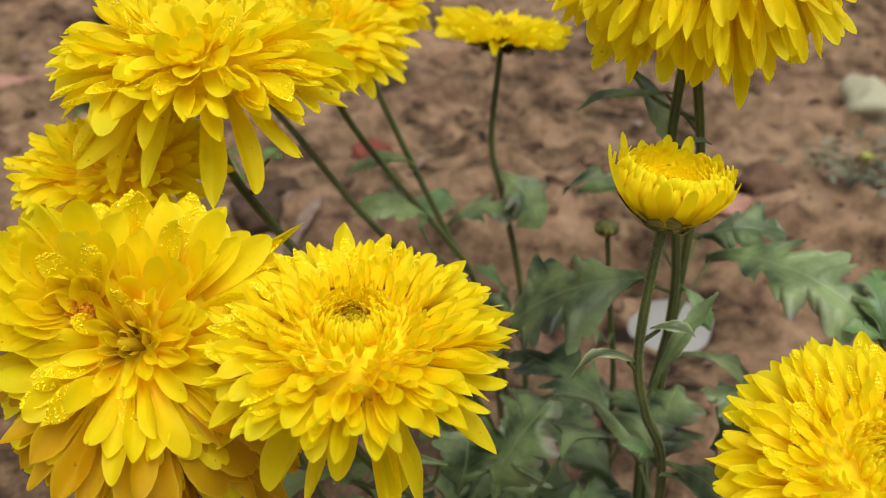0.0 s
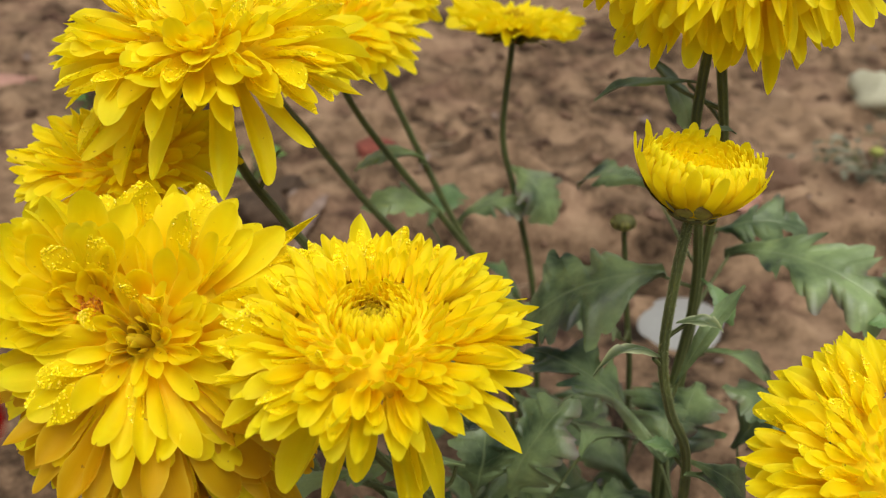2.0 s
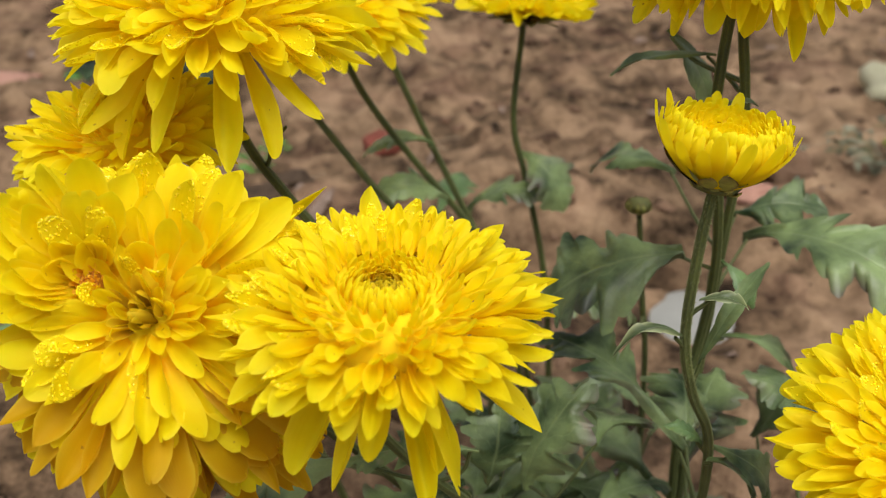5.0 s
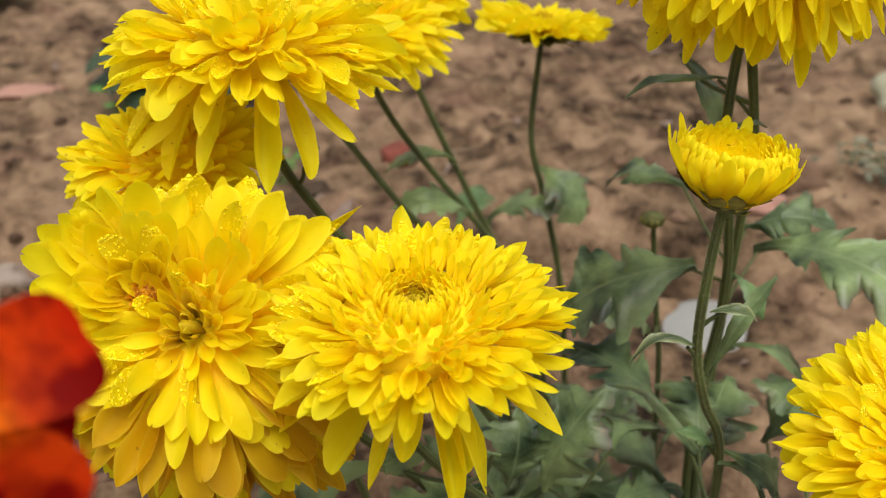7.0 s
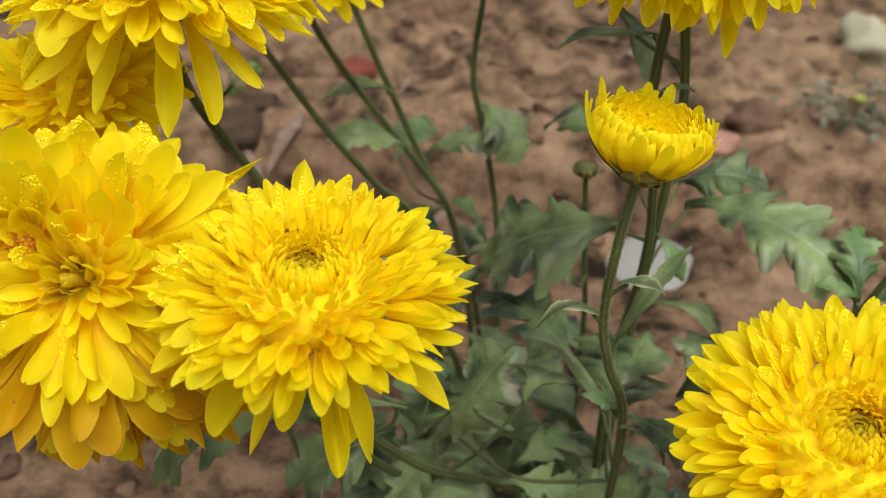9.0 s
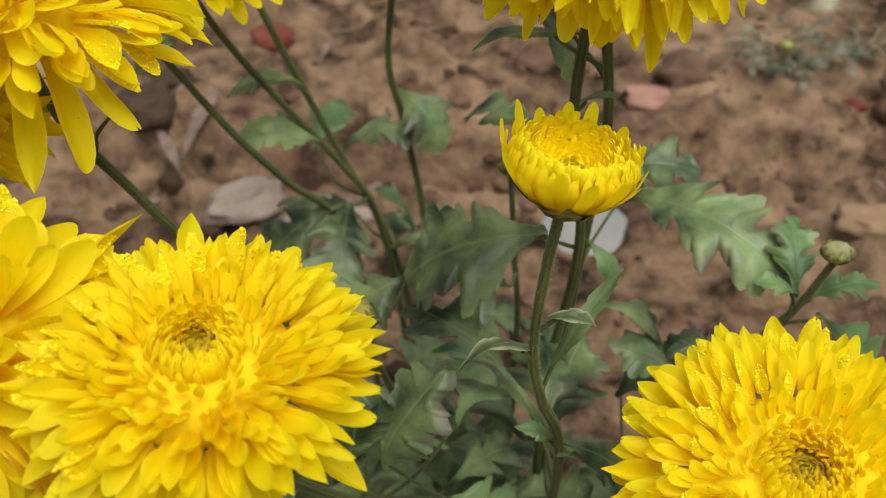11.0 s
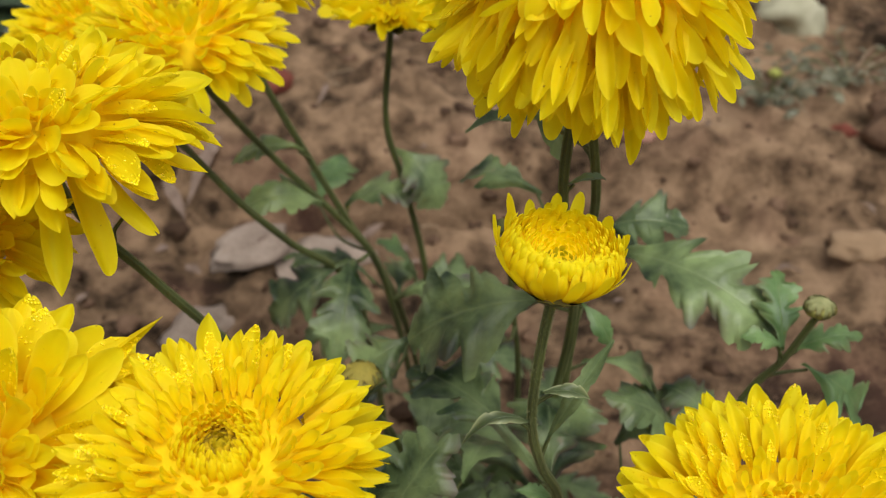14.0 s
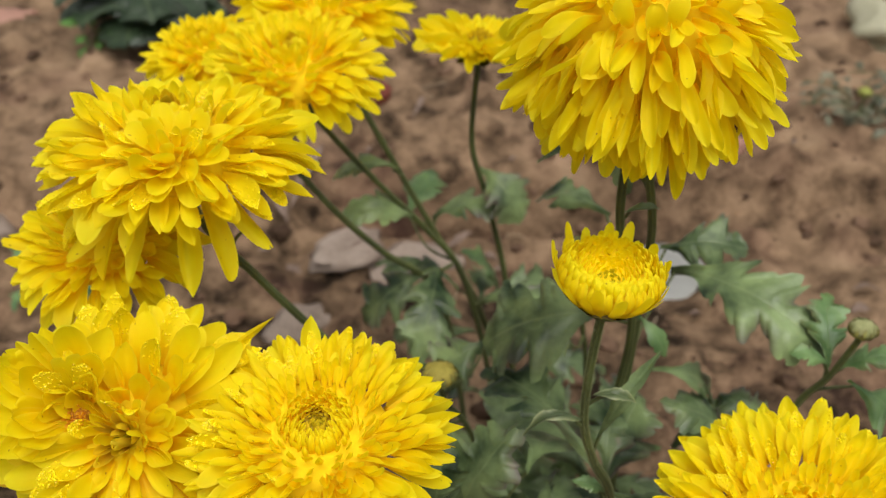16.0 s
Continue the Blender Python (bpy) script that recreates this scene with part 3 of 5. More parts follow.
# ---- ground ----
def soil_height(x, y):
    edge = 1.03 + 0.05 * noise.noise((x * 2.1, 3.0, 0.0)) + 0.02 * noise.noise((x * 9.0, 7.0, 0.0))
    k = min(max((y - edge) / 0.03, 0.0), 1.0)
    bank = 0.055 * k * k * (3 - 2 * k)
    lumps = 0.016 * noise.noise((x * 5.5, y * 5.5, 1.0)) + 0.009 * noise.noise((x * 14, y * 14, 4.0)) + 0.006 * noise.noise((x * 33, y * 33, 8.0))
    crumbs = 0.0035 * noise.noise((x * 75, y * 75, 2.0))
    # broken clods: raised flat-topped cells
    clods = 0.03 * min(0.35, max(0.0, noise.noise((x * 17, y * 17, 12.0)) - 0.1)) * 2.2 - 0.02 * max(0.0, noise.noise((x * 11, y * 11, 30.0)) - 0.3)
    bank -= 0.035 * math.exp(-((x - 0.27) ** 2 + (y - 0.9) ** 2) / 0.02)
    # a dark hollow washed out along the foot of the bank
    along = max(0.0, 1 - ((x - 0.1) / 0.21) ** 4) * (0.75 + 0.5 * noise.noise((x * 11.0, 5.0, 2.0)))
    bank -= 0.1 * along * math.exp(-((y - edge + 0.014) / 0.021) ** 2)
    calm = 1 - 0.85 * math.exp(-((x - 0.272) ** 2 + (y - 0.935) ** 2) / 0.009)
    fade = calm / (1.0 + 0.02 * (x * x + y * y))
    return (bank + (lumps + crumbs + clods) * fade) if abs(x) < 60 and abs(y) < 60 else 0.0


def axis_steps(a, b, step, far):
    """Even steps from a to b, then ever longer ones out to far."""
    out = [a + step * i for i in range(int((b - a) / step) + 1)]
    s, v = step, out[-1]
    while v < far:
        s *= 1.35
        v += s
        out.append(v)
    s, v = step, out[0]
    while v > -far:
        s *= 1.35
        v -= s
        out.insert(0, v)
    return out


def build_ground():
    xs = axis_steps(-1.3, 1.5, 0.011, 400.0)
    ys = axis_steps(0.45, 2.3, 0.011, 400.0)
    verts = [(x, y, soil_height(x, y)) for y in ys for x in xs]
    n = len(xs)
    faces = [(j * n + i, j * n + i + 1, (j + 1) * n + i + 1, (j + 1) * n + i) for j in range(len(ys) - 1) for i in range(n - 1)]
    me = bpy.data.meshes.new("ground")
    me.from_pydata(verts, [], faces)
    me.polygons.foreach_set("use_smooth", [True] * len(me.polygons))
    me.materials.append(SOIL)
    return tagged(new("ground", me), "dry brown crumbly garden soil with clods", "soil", kind="structure")


build_ground()


def lump(r, flat, rnd, rough=0.28, cuts=2, sharp=False):
    """An irregular stone or clod."""
    bm = bmesh.new()
    bmesh.ops.create_icosphere(bm, subdivisions=cuts, radius=1.0)
    s = Vector((rnd.uniform(-50, 50), rnd.uniform(-50, 50), rnd.uniform(-50, 50)))
    for v in bm.verts:
        k = 1 + rough * noise.noise(v.co * 1.3 + s) + 0.35 * rough * noise.noise(v.co * 3.7 + s)
        v.co = v.co * k
        v.co.z = max(v.co.z, -0.55)
        if sharp:
            v.co.z = min(v.co.z, 0.6 + 0.12 * v.co.x)
        v.co = Vector((v.co.x * r, v.co.y * r, v.co.z * r * flat))
    return bm


def build_clods():
    """Loose crumbs and clods strewn over the soil."""
    rnd = random.Random(5)
    verts, faces = [], []
    shapes = []
    for i in range(10):
        bm = lump(1.0, 0.6, rnd, 0.85, 2 if i < 5 else 1)
        shapes.append(([v.co.copy() for v in bm.verts], [[v.index for v in f.verts] for f in bm.faces]))
        bm.free()
    for i in range(2600):
        x = rnd.uniform(-1.2, 1.4)
        y = 0.5 + 1.8 * rnd.random() ** 1.1
        if noise.noise((x * 3.1, y * 3.1, 20.0)) < -0.12 + rnd.uniform(-0.25, 0.25):
            continue
        r = 0.0028 + 0.011 * rnd.random() ** 4
        if i < 150:
            r = rnd.uniform(0.008, 0.015)
        vs, fs = shapes[rnd.randrange(5) if r > 0.006 else rnd.randrange(5, 10)]
        turn = Matrix.Rotation(rnd.random() * 6.28, 3, "Z")
        o = len(verts)
        z = soil_height(x, y) + r * 0.08
        for v in vs:
            w = turn @ v
            verts.append((x + w.x * r, y + w.y * r, z + w.z * r))
        faces.extend([[k + o for k in f] for f in fs])
    me = bpy.data.meshes.new("soil_clods")
    me.from_pydata(verts, [], faces)
    me.polygons.foreach_set("use_smooth", [True] * len(me.polygons))
    me.materials.append(CLOD)
    return tagged(new("soil_clods", me), "loose brown soil crumbs and clods strewn on the ground", "soil", kind="stuff")


build_clods()


def stone(name, x, y, r, flat, mat, label, seed, turn=0.0, stretch=1.0, sharp=False, sink=0.25):
    rnd = random.Random(seed)
    bm = lump(r, flat, rnd, 0.55, 3, sharp)
    bmesh.ops.scale(bm, vec=(stretch, 1, 1), verts=bm.verts)
    ob = new(name, mesh_from(name, bm, mat))
    ob.matrix_basis = pose(x, y, soil_height(x, y) + r * flat * sink, 0, 0, turn)
    return tagged(ob, label, "stone", "stones on the soil")


stone("stone", 0.705, 1.465, 0.056, 0.75, WHITE_STONE, "chalky cream stone lying on the soil", 3, -60, 1.15)
stone("stone", 0.372, 1.1, 0.026, 0.7, PINK_STONE, "small pinkish flat stone chip on brown soil", 8, -25, 1.05, True, 0.4)
stone("brick_piece", -0.112, 1.25, 0.024, 0.95, BRICK, "broken piece of red brick half sunk in soil", 12, 30, 1.05, True)
stone("brick_piece", 0.648, 1.09, 0.017, 0.8, BRICK, "tiny crumb of red brick on the soil", 14, 10, 1.0)
stone("stone", 0.572, 0.862, 0.027, 0.6, BUFF_STONE, "smooth buff stone lying on the soil", 17, 5, 1.3, True)
stone("stone", -0.043, 0.917, 0.037, 0.42, GREY_STONE, "rough pale grey stone beside the stems", 21, 8, 1.55, True, 0.25)
stone("stone", -0.12, 0.915, 0.034, 0.5, GREY_STONE, "rough brownish grey stone beside the stems", 22, 40, 1.4, True, 0.25)
stone("stone", -0.16, 0.8, 0.03, 0.5, GREY_STONE, "small greyish mauve stone on the soil", 25, 40, 1.2)
stone("stone", 0.44, 1.16, 0.03, 0.8, CLOD, "large brown earth clod beside a pink stone", 31, 0, 1.1)
stone("stone", -0.62, 0.98, 0.04, 0.5, GREY_STONE, "weathered grey stone near the yellow blooms", 33, 15, 1.3, True)
stone("brick_piece", -0.84, 1.61, 0.045, 0.25, PINK_STONE, "thin pinkish tile shard lying flat on soil", 37, 5, 1.5, True)


stone("earth_clod", 0.735, 1.075, 0.055, 0.75, CLOD, "large brown earth clod with a dark underside", 41, 10, 1.25, False, 0.45)
# two dark clods added in place of a shadowed hollow
stone("earth_clod", -0.244, 1.057, 0.03, 1.0, SHADE_CLOD, "dark earth clod standing in for a shadowed hollow below the bank", 53, 70, 1.3, True, 0.3)
stone("earth_clod", -0.226, 1.118, 0.022, 0.9, SHADE_CLOD, "small dark earth clod standing in for a shadowed hollow below the bank", 57, 20, 1.5, True, 0.2)
stone("earth_clod", 0.25, 1.2, 0.03, 0.7, CLOD, "rough brown earth clod on the soil", 51, -20, 1.2)


def saucer():
    """A white dish, upside down in the soil."""
    bm = bmesh.new()
    prof = [(0.056, -0.002), (0.0575, 0.002), (0.054, 0.005), (0.044, 0.0075), (0.028, 0.009), (0.012, 0.0095), (0.0, 0.0095)]
    sides = 36
    rings = [[bm.verts.new((q * math.cos(6.28319 * k / sides), q * math.sin(6.28319 * k / sides), z)) for k in range(sides)] for q, z in prof]
    for a, b in zip(rings, rings[1:]):
        for k in range(sides):
            bm.faces.new((a[k], a[(k + 1) % sides], b[(k + 1) % sides], b[k]))
    bmesh.ops.remove_doubles(bm, verts=bm.verts, dist=1e-6)
    ob = new("saucer", mesh_from("saucer", bm, PALE))
    ob.matrix_basis = pose(0.272, 0.935, soil_height(0.272, 0.935) + 0.001, 3, -3, 0)
    return tagged(ob, "white glazed saucer lying upside down on soil", "saucer")


saucer()


def litter():
    """Dry leaves, straws and twigs on the soil."""
    rnd = random.Random(77)
    for i in range(44):
        x, y = rnd.uniform(-0.9, 1.1), rnd.uniform(0.75, 2.0)
        if i < 14:
            x, y = rnd.uniform(-0.32, 0.1), rnd.uniform(0.9, 1.12)
        holder = new("dry_leaf")
        holder.location = (x, y, soil_height(x, y) + 0.003)
        tagged(holder, "curled brown dry leaf lying on the soil", "dry leaf", "dry leaves on the soil")
        a = rnd.random() * 6.28
        s = rnd.uniform(0.015, 0.04)
        b = Vector(holder.location)
        put_leaf(holder, b, b + Vector((math.cos(a) * s, math.sin(a) * s, 0.004)), s * 0.5, 0.12, rnd.uniform(-25, 25), 0.35, 2, 0.15, LITTER, name="blade")
    for i in range(30):
        x, y = rnd.uniform(-0.8, 1.1), rnd.uniform(0.7, 1.9)
        a = rnd.random() * 6.28
        s = rnd.uniform(0.02, 0.07)
        dx, dy = math.cos(a) * s, math.sin(a) * s
        pts = [(k * dx, k * dy, soil_height(x + k * dx, y + k * dy) - soil_height(x, y) + 0.002) for k in (0, 0.5, 1)]
        ob = new("twig", tube(pts, rnd.uniform(0.0006, 0.0014), 0.0006, STRAW, 6, 0.05, "twig"))
        ob.location = (x, y, soil_height(x, y))
        tagged(ob, "thin dry straw-coloured twig on the soil", "twig", "twigs on the soil")


litter()


def fallen(x0, y0, x1, y1, width):
    """One long curled dry leaf between two places on the soil."""
    holder = new("dry_leaf")
    holder.location = (x0, y0, soil_height(x0, y0) + 0.004)
    tagged(holder, "long curled pale brown dry leaf on the soil", "dry leaf", "dry leaves on the soil")
    put_leaf(holder, holder.location, (x1, y1, soil_height(x1, y1) + 0.012), width, 0.08, 10, 0.4, 1, 0.05, LITTER, stalk=0.08, name="blade")


for place in ((-0.200, 1.002, -0.165, 1.085, 0.02), (-0.049, 1.176, -0.032, 1.242, 0.008), (-0.132, 0.893, -0.070, 0.926, 0.03), (-0.236, 1.045, -0.200, 0.978, 0.016), (0.002, 0.947, 0.033, 0.956, 0.012)):
    fallen(*place)


def weed(x, y, count, spread, height, mat, label, seed, size):
    """A low straggling weed: thin runners with many small leaves."""
    rnd = random.Random(seed)
    root = new("weed")
    root.location = (x, y, soil_height(x, y))
    tagged(root, label, "weed", "weeds on the soil")
    o = Vector(root.location)
    for i in range(count):
        a = 6.2832 * (i + rnd.uniform(-0.3, 0.3)) / count
        s = spread * rnd.uniform(0.5, 1.0)
        e = o + Vector((math.cos(a) * s, math.sin(a) * s * 0.7, height * rnd.uniform(0.3, 1.0)))
        mid = o.lerp(e, 0.5) + Vector((0, 0, height * 0.4))
        put_stem(root, [o, mid, e], 0.0012, 0.0006, STRAW if i % 2 else STEM)
        for k in range(4):
            p = o.lerp(mid, k / 2) if k < 2 else mid.lerp(e, (k - 2) / 1.5)
            b = a + rnd.uniform(-1.6, 1.6)
            q = size * rnd.uniform(0.6, 1.2)
            put_leaf(root, p, p + Vector((math.cos(b) * q, math.sin(b) * q, q * rnd.uniform(-0.2, 0.6))), q * 0.5, 0.1, rnd.uniform(-30, 30), 0.3, 2.5, 0.4, mat)
    return root


big_weed = weed(0.575, 1.17, 20, 0.14, 0.05, WEED, "straggling grey-green weed with dry runners and a pale bud", 3, 0.03)
weed(0.71, 1.22, 18, 0.17, 0.035, WEED, "flattened dry pale weed on the soil", 4, 0.022)
weed(-0.266, 1.110, 5, 0.045, 0.04, SPROUT, "small bright green seedling behind the flowers", 6, 0.022)
weed(-0.58, 1.4, 5, 0.05, 0.05, SPROUT, "small bright green seedling on bare soil", 8, 0.025)
weed(-0.42, 0.86, 5, 0.07, 0.03, LEAF_YOUNG, "low green weed with oval leaves", 9, 0.045)


put_stem(big_weed, [(0.575, 1.17, 0.02), (0.58, 1.182, 0.065), (0.583, 1.19, 0.085)], 0.0012, 0.001)
put_bud(big_weed, (0.583, 1.19, 0.092), 0.0095, YELLOW_GREEN)


def far_plant(x, y, seed, size, mat, label):
    root = new("leafy_plant")
    root.location = (x, y, soil_height(x, y))
    tagged(root, label, "plant", "far plants")
    rnd = random.Random(seed)
    o = Vector(root.location)
    put_stem(root, [o, o + Vector((0, 0, 0.04)), o + Vector((0.01, 0, 0.08))], 0.003, 0.002)
    for i in range(13):
        a = i * 2.4
        h = o + Vector((0, 0, 0.02 + 0.005 * i))
        put_leaf(root, h, h + Vector((math.cos(a) * size, math.sin(a) * size, 0.03 + 0.01 * rnd.random())), size * 0.95, 0.12, rnd.uniform(-15, 15), 0.2, 1.6, 0.12, mat)


far_plant(-0.52, 1.5, 2, 0.13, LEAF_DARK, "low dark green plant with broad leaves")
far_plant(-1.2, 2.3, 4, 0.09, LEAF, "low sage green plant far off on the soil")


# ---- the flowers ----
def between(rows, q):
    """The row at q of a table whose first column rises from 0 to 1."""
    for lo, hi in zip(rows, rows[1:]):
        if q <= hi[0]:
            k = (q - lo[0]) / (hi[0] - lo[0])
            return [a + (b - a) * k for a, b in zip(lo[1:], hi[1:])]
    return list(rows[-1][1:])


def dome(head, rows, R, sides=28):
    """The yellow body that carries the petals, a little inside their feet."""
    bm = bmesh.new()
    prof = [between(rows, 0.1 * k)[:2] for k in range(11)]
    prof = [(0.0, prof[0][1])] + prof + [(prof[-1][0] * 0.5, prof[-1][1] - 0.06)]
    rings = [[bm.verts.new((q * 0.95 * R * math.cos(2 * math.pi * k / sides), q * 0.95 * R * math.sin(2 * math.pi * k / sides), (z - 0.015) * R)) for k in range(sides)] for q, z in prof]
    for a, b in zip(rings, rings[1:]):
        for k in range(sides):
            bm.faces.new((b[k], b[(k + 1) % sides], a[(k + 1) % sides], a[k]))
    bmesh.ops.remove_doubles(bm, verts=bm.verts, dist=1e-6)
    part("core", mesh_from("core", bm, PETAL_CORE), head)


def shingled(head, rnd, R, rows, count, mat, power=0.8, wild=1.0, small=0.3, eye=0.1, reach=None, blunt=0.85, sag=0.0, low=None):
    """Petals set in a spiral over a dome, overlapping like shingles. Each row of the table:
    place from eye to rim, then radius, height, elevation, length, width and bend there."""
    dome(head, rows, R)
    heart, middle, collar = [], [], []
    for i in range(count):
        q = ((i + 0.5) / count) ** power
        r, h, el, ln, wd, bd = between(rows, min(1.0, max(0.0, q + rnd.uniform(-0.03, 0.03))))
        az = i * 2.39996 + rnd.uniform(-0.12, 0.12)
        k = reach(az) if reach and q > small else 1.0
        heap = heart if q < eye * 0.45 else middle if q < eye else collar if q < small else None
        # low, if given, colours the lower front petals, wilted and shaded
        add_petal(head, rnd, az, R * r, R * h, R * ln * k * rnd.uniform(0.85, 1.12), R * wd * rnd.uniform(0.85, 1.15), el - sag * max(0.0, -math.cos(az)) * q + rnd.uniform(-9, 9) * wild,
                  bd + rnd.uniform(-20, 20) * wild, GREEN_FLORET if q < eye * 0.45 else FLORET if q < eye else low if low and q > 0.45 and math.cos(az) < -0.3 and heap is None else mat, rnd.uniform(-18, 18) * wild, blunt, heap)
    if eye > 0.12:
        bm = bmesh.new()
        bmesh.ops.create_uvsphere(bm, u_segments=20, v_segments=8, radius=1.0)
        bmesh.ops.scale(bm, vec=(0.13 * R, 0.13 * R, 0.04 * R), verts=bm.verts)
        part("disc", mesh_from("disc", bm, DISC), head, Matrix.Translation((0, 0, rows[0][2] * R)))
    if heart:
        joined("floret_heart", heart, head)
    if middle:
        joined("floret_disc", middle, head)
    if collar:
        joined("floret_collar", collar, head)


FINE = ((0.0, 0.015, 0.215, 88, 0.07, 0.042, 25), (0.1, 0.08, 0.22, 86, 0.08, 0.04, 40), (0.2, 0.16, 0.225, 80, 0.09, 0.04, 60), (0.28, 0.23, 0.235, 70, 0.11, 0.046, 60), (0.37, 0.32, 0.23, 54, 0.16, 0.06, 30),
        (0.5, 0.43, 0.21, 38, 0.24, 0.078, 10), (0.7, 0.54, 0.15, 24, 0.37, 0.108, 2), (0.87, 0.58, 0.08, 11, 0.45, 0.132, -2), (1.0, 0.56, 0.02, -1, 0.48, 0.142, -8))
BROAD = ((0.0, 0.03, 0.33, 84, 0.15, 0.075, 45), (0.2, 0.16, 0.32, 64, 0.22, 0.1, 25), (0.4, 0.33, 0.27, 42, 0.31, 0.125, 0),
         (0.6, 0.46, 0.2, 25, 0.42, 0.15, -10), (0.8, 0.54, 0.11, 6, 0.48, 0.155, -20), (1.0, 0.52, 0.02, -12, 0.51, 0.155, -25))
FULL = ((0.0, 0.03, 0.12, 80, 0.2, 0.06, 25), (0.1, 0.08, 0.14, 72, 0.24, 0.075, 0), (0.2, 0.15, 0.19, 60, 0.3, 0.11, -15), (0.4, 0.3, 0.22, 42, 0.42, 0.17, 0),
        (0.6, 0.46, 0.16, 22, 0.5, 0.2, -10), (0.8, 0.54, 0.05, 0, 0.53, 0.2, -20), (1.0, 0.52, -0.1, -20, 0.54, 0.185, -25))
MOP = ((0.0, 0.05, 0.52, 84, 0.2, 0.1, 40), (0.2, 0.28, 0.5, 48, 0.29, 0.11, -20), (0.4, 0.5, 0.38, 8, 0.4, 0.11, -45),
       (0.6, 0.62, 0.2, -26, 0.47, 0.106, -45), (0.8, 0.62, -0.02, -50, 0.5, 0.102, -20), (1.0, 0.46, -0.16, -62, 0.5, 0.1, -12))


def fine_head(head, rnd, R, mat=None, reach=None):
    """A flat double bloom: an ochre eye in a collar of incurved florets, then many narrow petals."""
    shingled(head, rnd, R, FINE, 500, mat or PETAL, 0.9, 0.7, 0.47, 0.2, reach, 1.35)
    # the collar proper: thin florets that stand round the eye and arch over it
    collar = []
    ring(head, rnd, 30, R * 0.155, R * 0.2, R * 0.12, R * 0.034, 84, 55, PETAL_DRY, 0.4, heap=collar)
    ring(head, rnd, 40, R * 0.2, R * 0.205, R * 0.15, R * 0.038, 80, 55, PETAL_DRY, 0.4, heap=collar)
    ring(head, rnd, 44, R * 0.245, R * 0.205, R * 0.17, R * 0.044, 72, 55, PETAL_DRY, 0.5, heap=collar)
    joined("floret_ring", collar, head)


def broad_head(head, rnd, R, mat=None, rows=BROAD, count=250, wild=1.25, eye=0.1, reach=None, power=0.82, sag=0.0, low=None):
    """A full double bloom of broad, blunt petals."""
    shingled(head, rnd, R, rows, count, mat or PETAL, power, wild, 0.2, eye, reach, 1.3, sag, low)


def flat_head(head, rnd, R, mat=None):
    """A thin, flat bloom: level petals round a low eye."""
    disc_eye(head, rnd, R * 0.2, R * 0.1, 30, FLORET, 1.0, R * 0.17)
    for n, ln, w, el, bd in ((24, 0.35, 0.1, 46, 0), (28, 0.5, 0.12, 36, -20), (30, 0.66, 0.14, 26, -20), (30, 0.78, 0.15, 18, -20), (28, 0.84, 0.16, 12, 0), (24, 0.86, 0.17, 6, 0)):
        ring(head, rnd, n, R * 0.17, R * 0.05, R * ln, R * w, el, bd, mat or PETAL_DRY, 0.45)


def bloom(label, base, stem_pts, centre, normal, R, seed, head_of=broad_head, **kw):
    base = (base[0], base[1], soil_height(base[0], base[1]) - 0.004)
    plant = chrysanthemum(label, base)
    put_stem(plant, [base, *stem_pts, Vector(centre) - Vector(normal).normalized() * R * 0.17])
    head = put_head(plant, centre, normal, R * 0.2, R * 0.18)
    head_of(head, random.Random(seed), R, **kw)
    return plant, head


# open bloom with a dark eye, in the middle of the bed
p1, h1 = bloom("yellow double chrysanthemum, open flat, with an ochre eye", (0.075, 0.42),
               [(0.075, 0.4, 0.14), (0.012, 0.345, 0.223), (-0.038, 0.310, 0.306)], (-0.027, 0.262, 0.3885), (0.0, -0.12, 1.0), 0.053, 1, fine_head, reach=lambda az: 1 + 0.05 * abs(math.sin(az)) - 0.06 * max(0.0, math.cos(az)))
r1 = random.Random(101)
# long loose petals that hang under its front and stand at its back
for az, ln, el, bd in ((222, 0.046, -38, -20), (203, 0.045, -42, -20), (161, 0.052, -46, -20), (143, 0.052, -40, -20), (151, 0.042, -34, -45), (240, 0.046, -16, -20), (184, 0.034, -22, -20), (118, 0.048, -14, -20)):
    add_petal(h1, r1, radians(az), 0.014, -0.004, ln, 0.0112, el, bd, PETAL, r1.uniform(-10, 10), 0.9)
add_petal(h1, r1, radians(-9), 0.026, 0.006, 0.031, 0.010, 22, 0, PETAL, 5, 1.3)
add_petal(h1, r1, radians(10), 0.024, 0.006, 0.028, 0.010, 20, 0, PETAL, -8)
dew(h1, r1, 3200, lambda q: q.x < -0.012 or q.y > 0.03, 0.2)

# broad bloom, high on a slanting stem
p2, h2 = bloom("large yellow double chrysanthemum beaded with dew, on a slanting stem", (0.085, 0.44),
               [(0.06, 0.43, 0.12), (-0.004, 0.42, 0.24), (-0.064, 0.405, 0.338), (-0.085, 0.405, 0.3675), (-0.1, 0.395, 0.4)], (-0.103, 0.376, 0.453), (0.03, 0.02, 1.0), 0.067, 2, broad_head, reach=lambda az: 1.02 - 0.26 * abs(math.cos(az)))
r2 = random.Random(102)
put_stem(p2, [(-0.093, 0.402, 0.385), (-0.0895, 0.394, 0.392), (-0.087, 0.39, 0.4), (-0.08, 0.39, 0.4085)], 0.0011, 0.0007)
for az, ln, el, bd in ((164, 0.05, -50, -20), (142, 0.048, -38, -20), (126, 0.044, -26, -20), (196, 0.044, -42, -20), (221, 0.05, -42, -20), (231, 0.048, -34, -20), (241, 0.048, -26, -20)):
    add_petal(h2, r2, radians(az), 0.022, 0.0, ln, 0.0112, el, bd, PETAL, r2.uniform(-10, 10), 1.2)
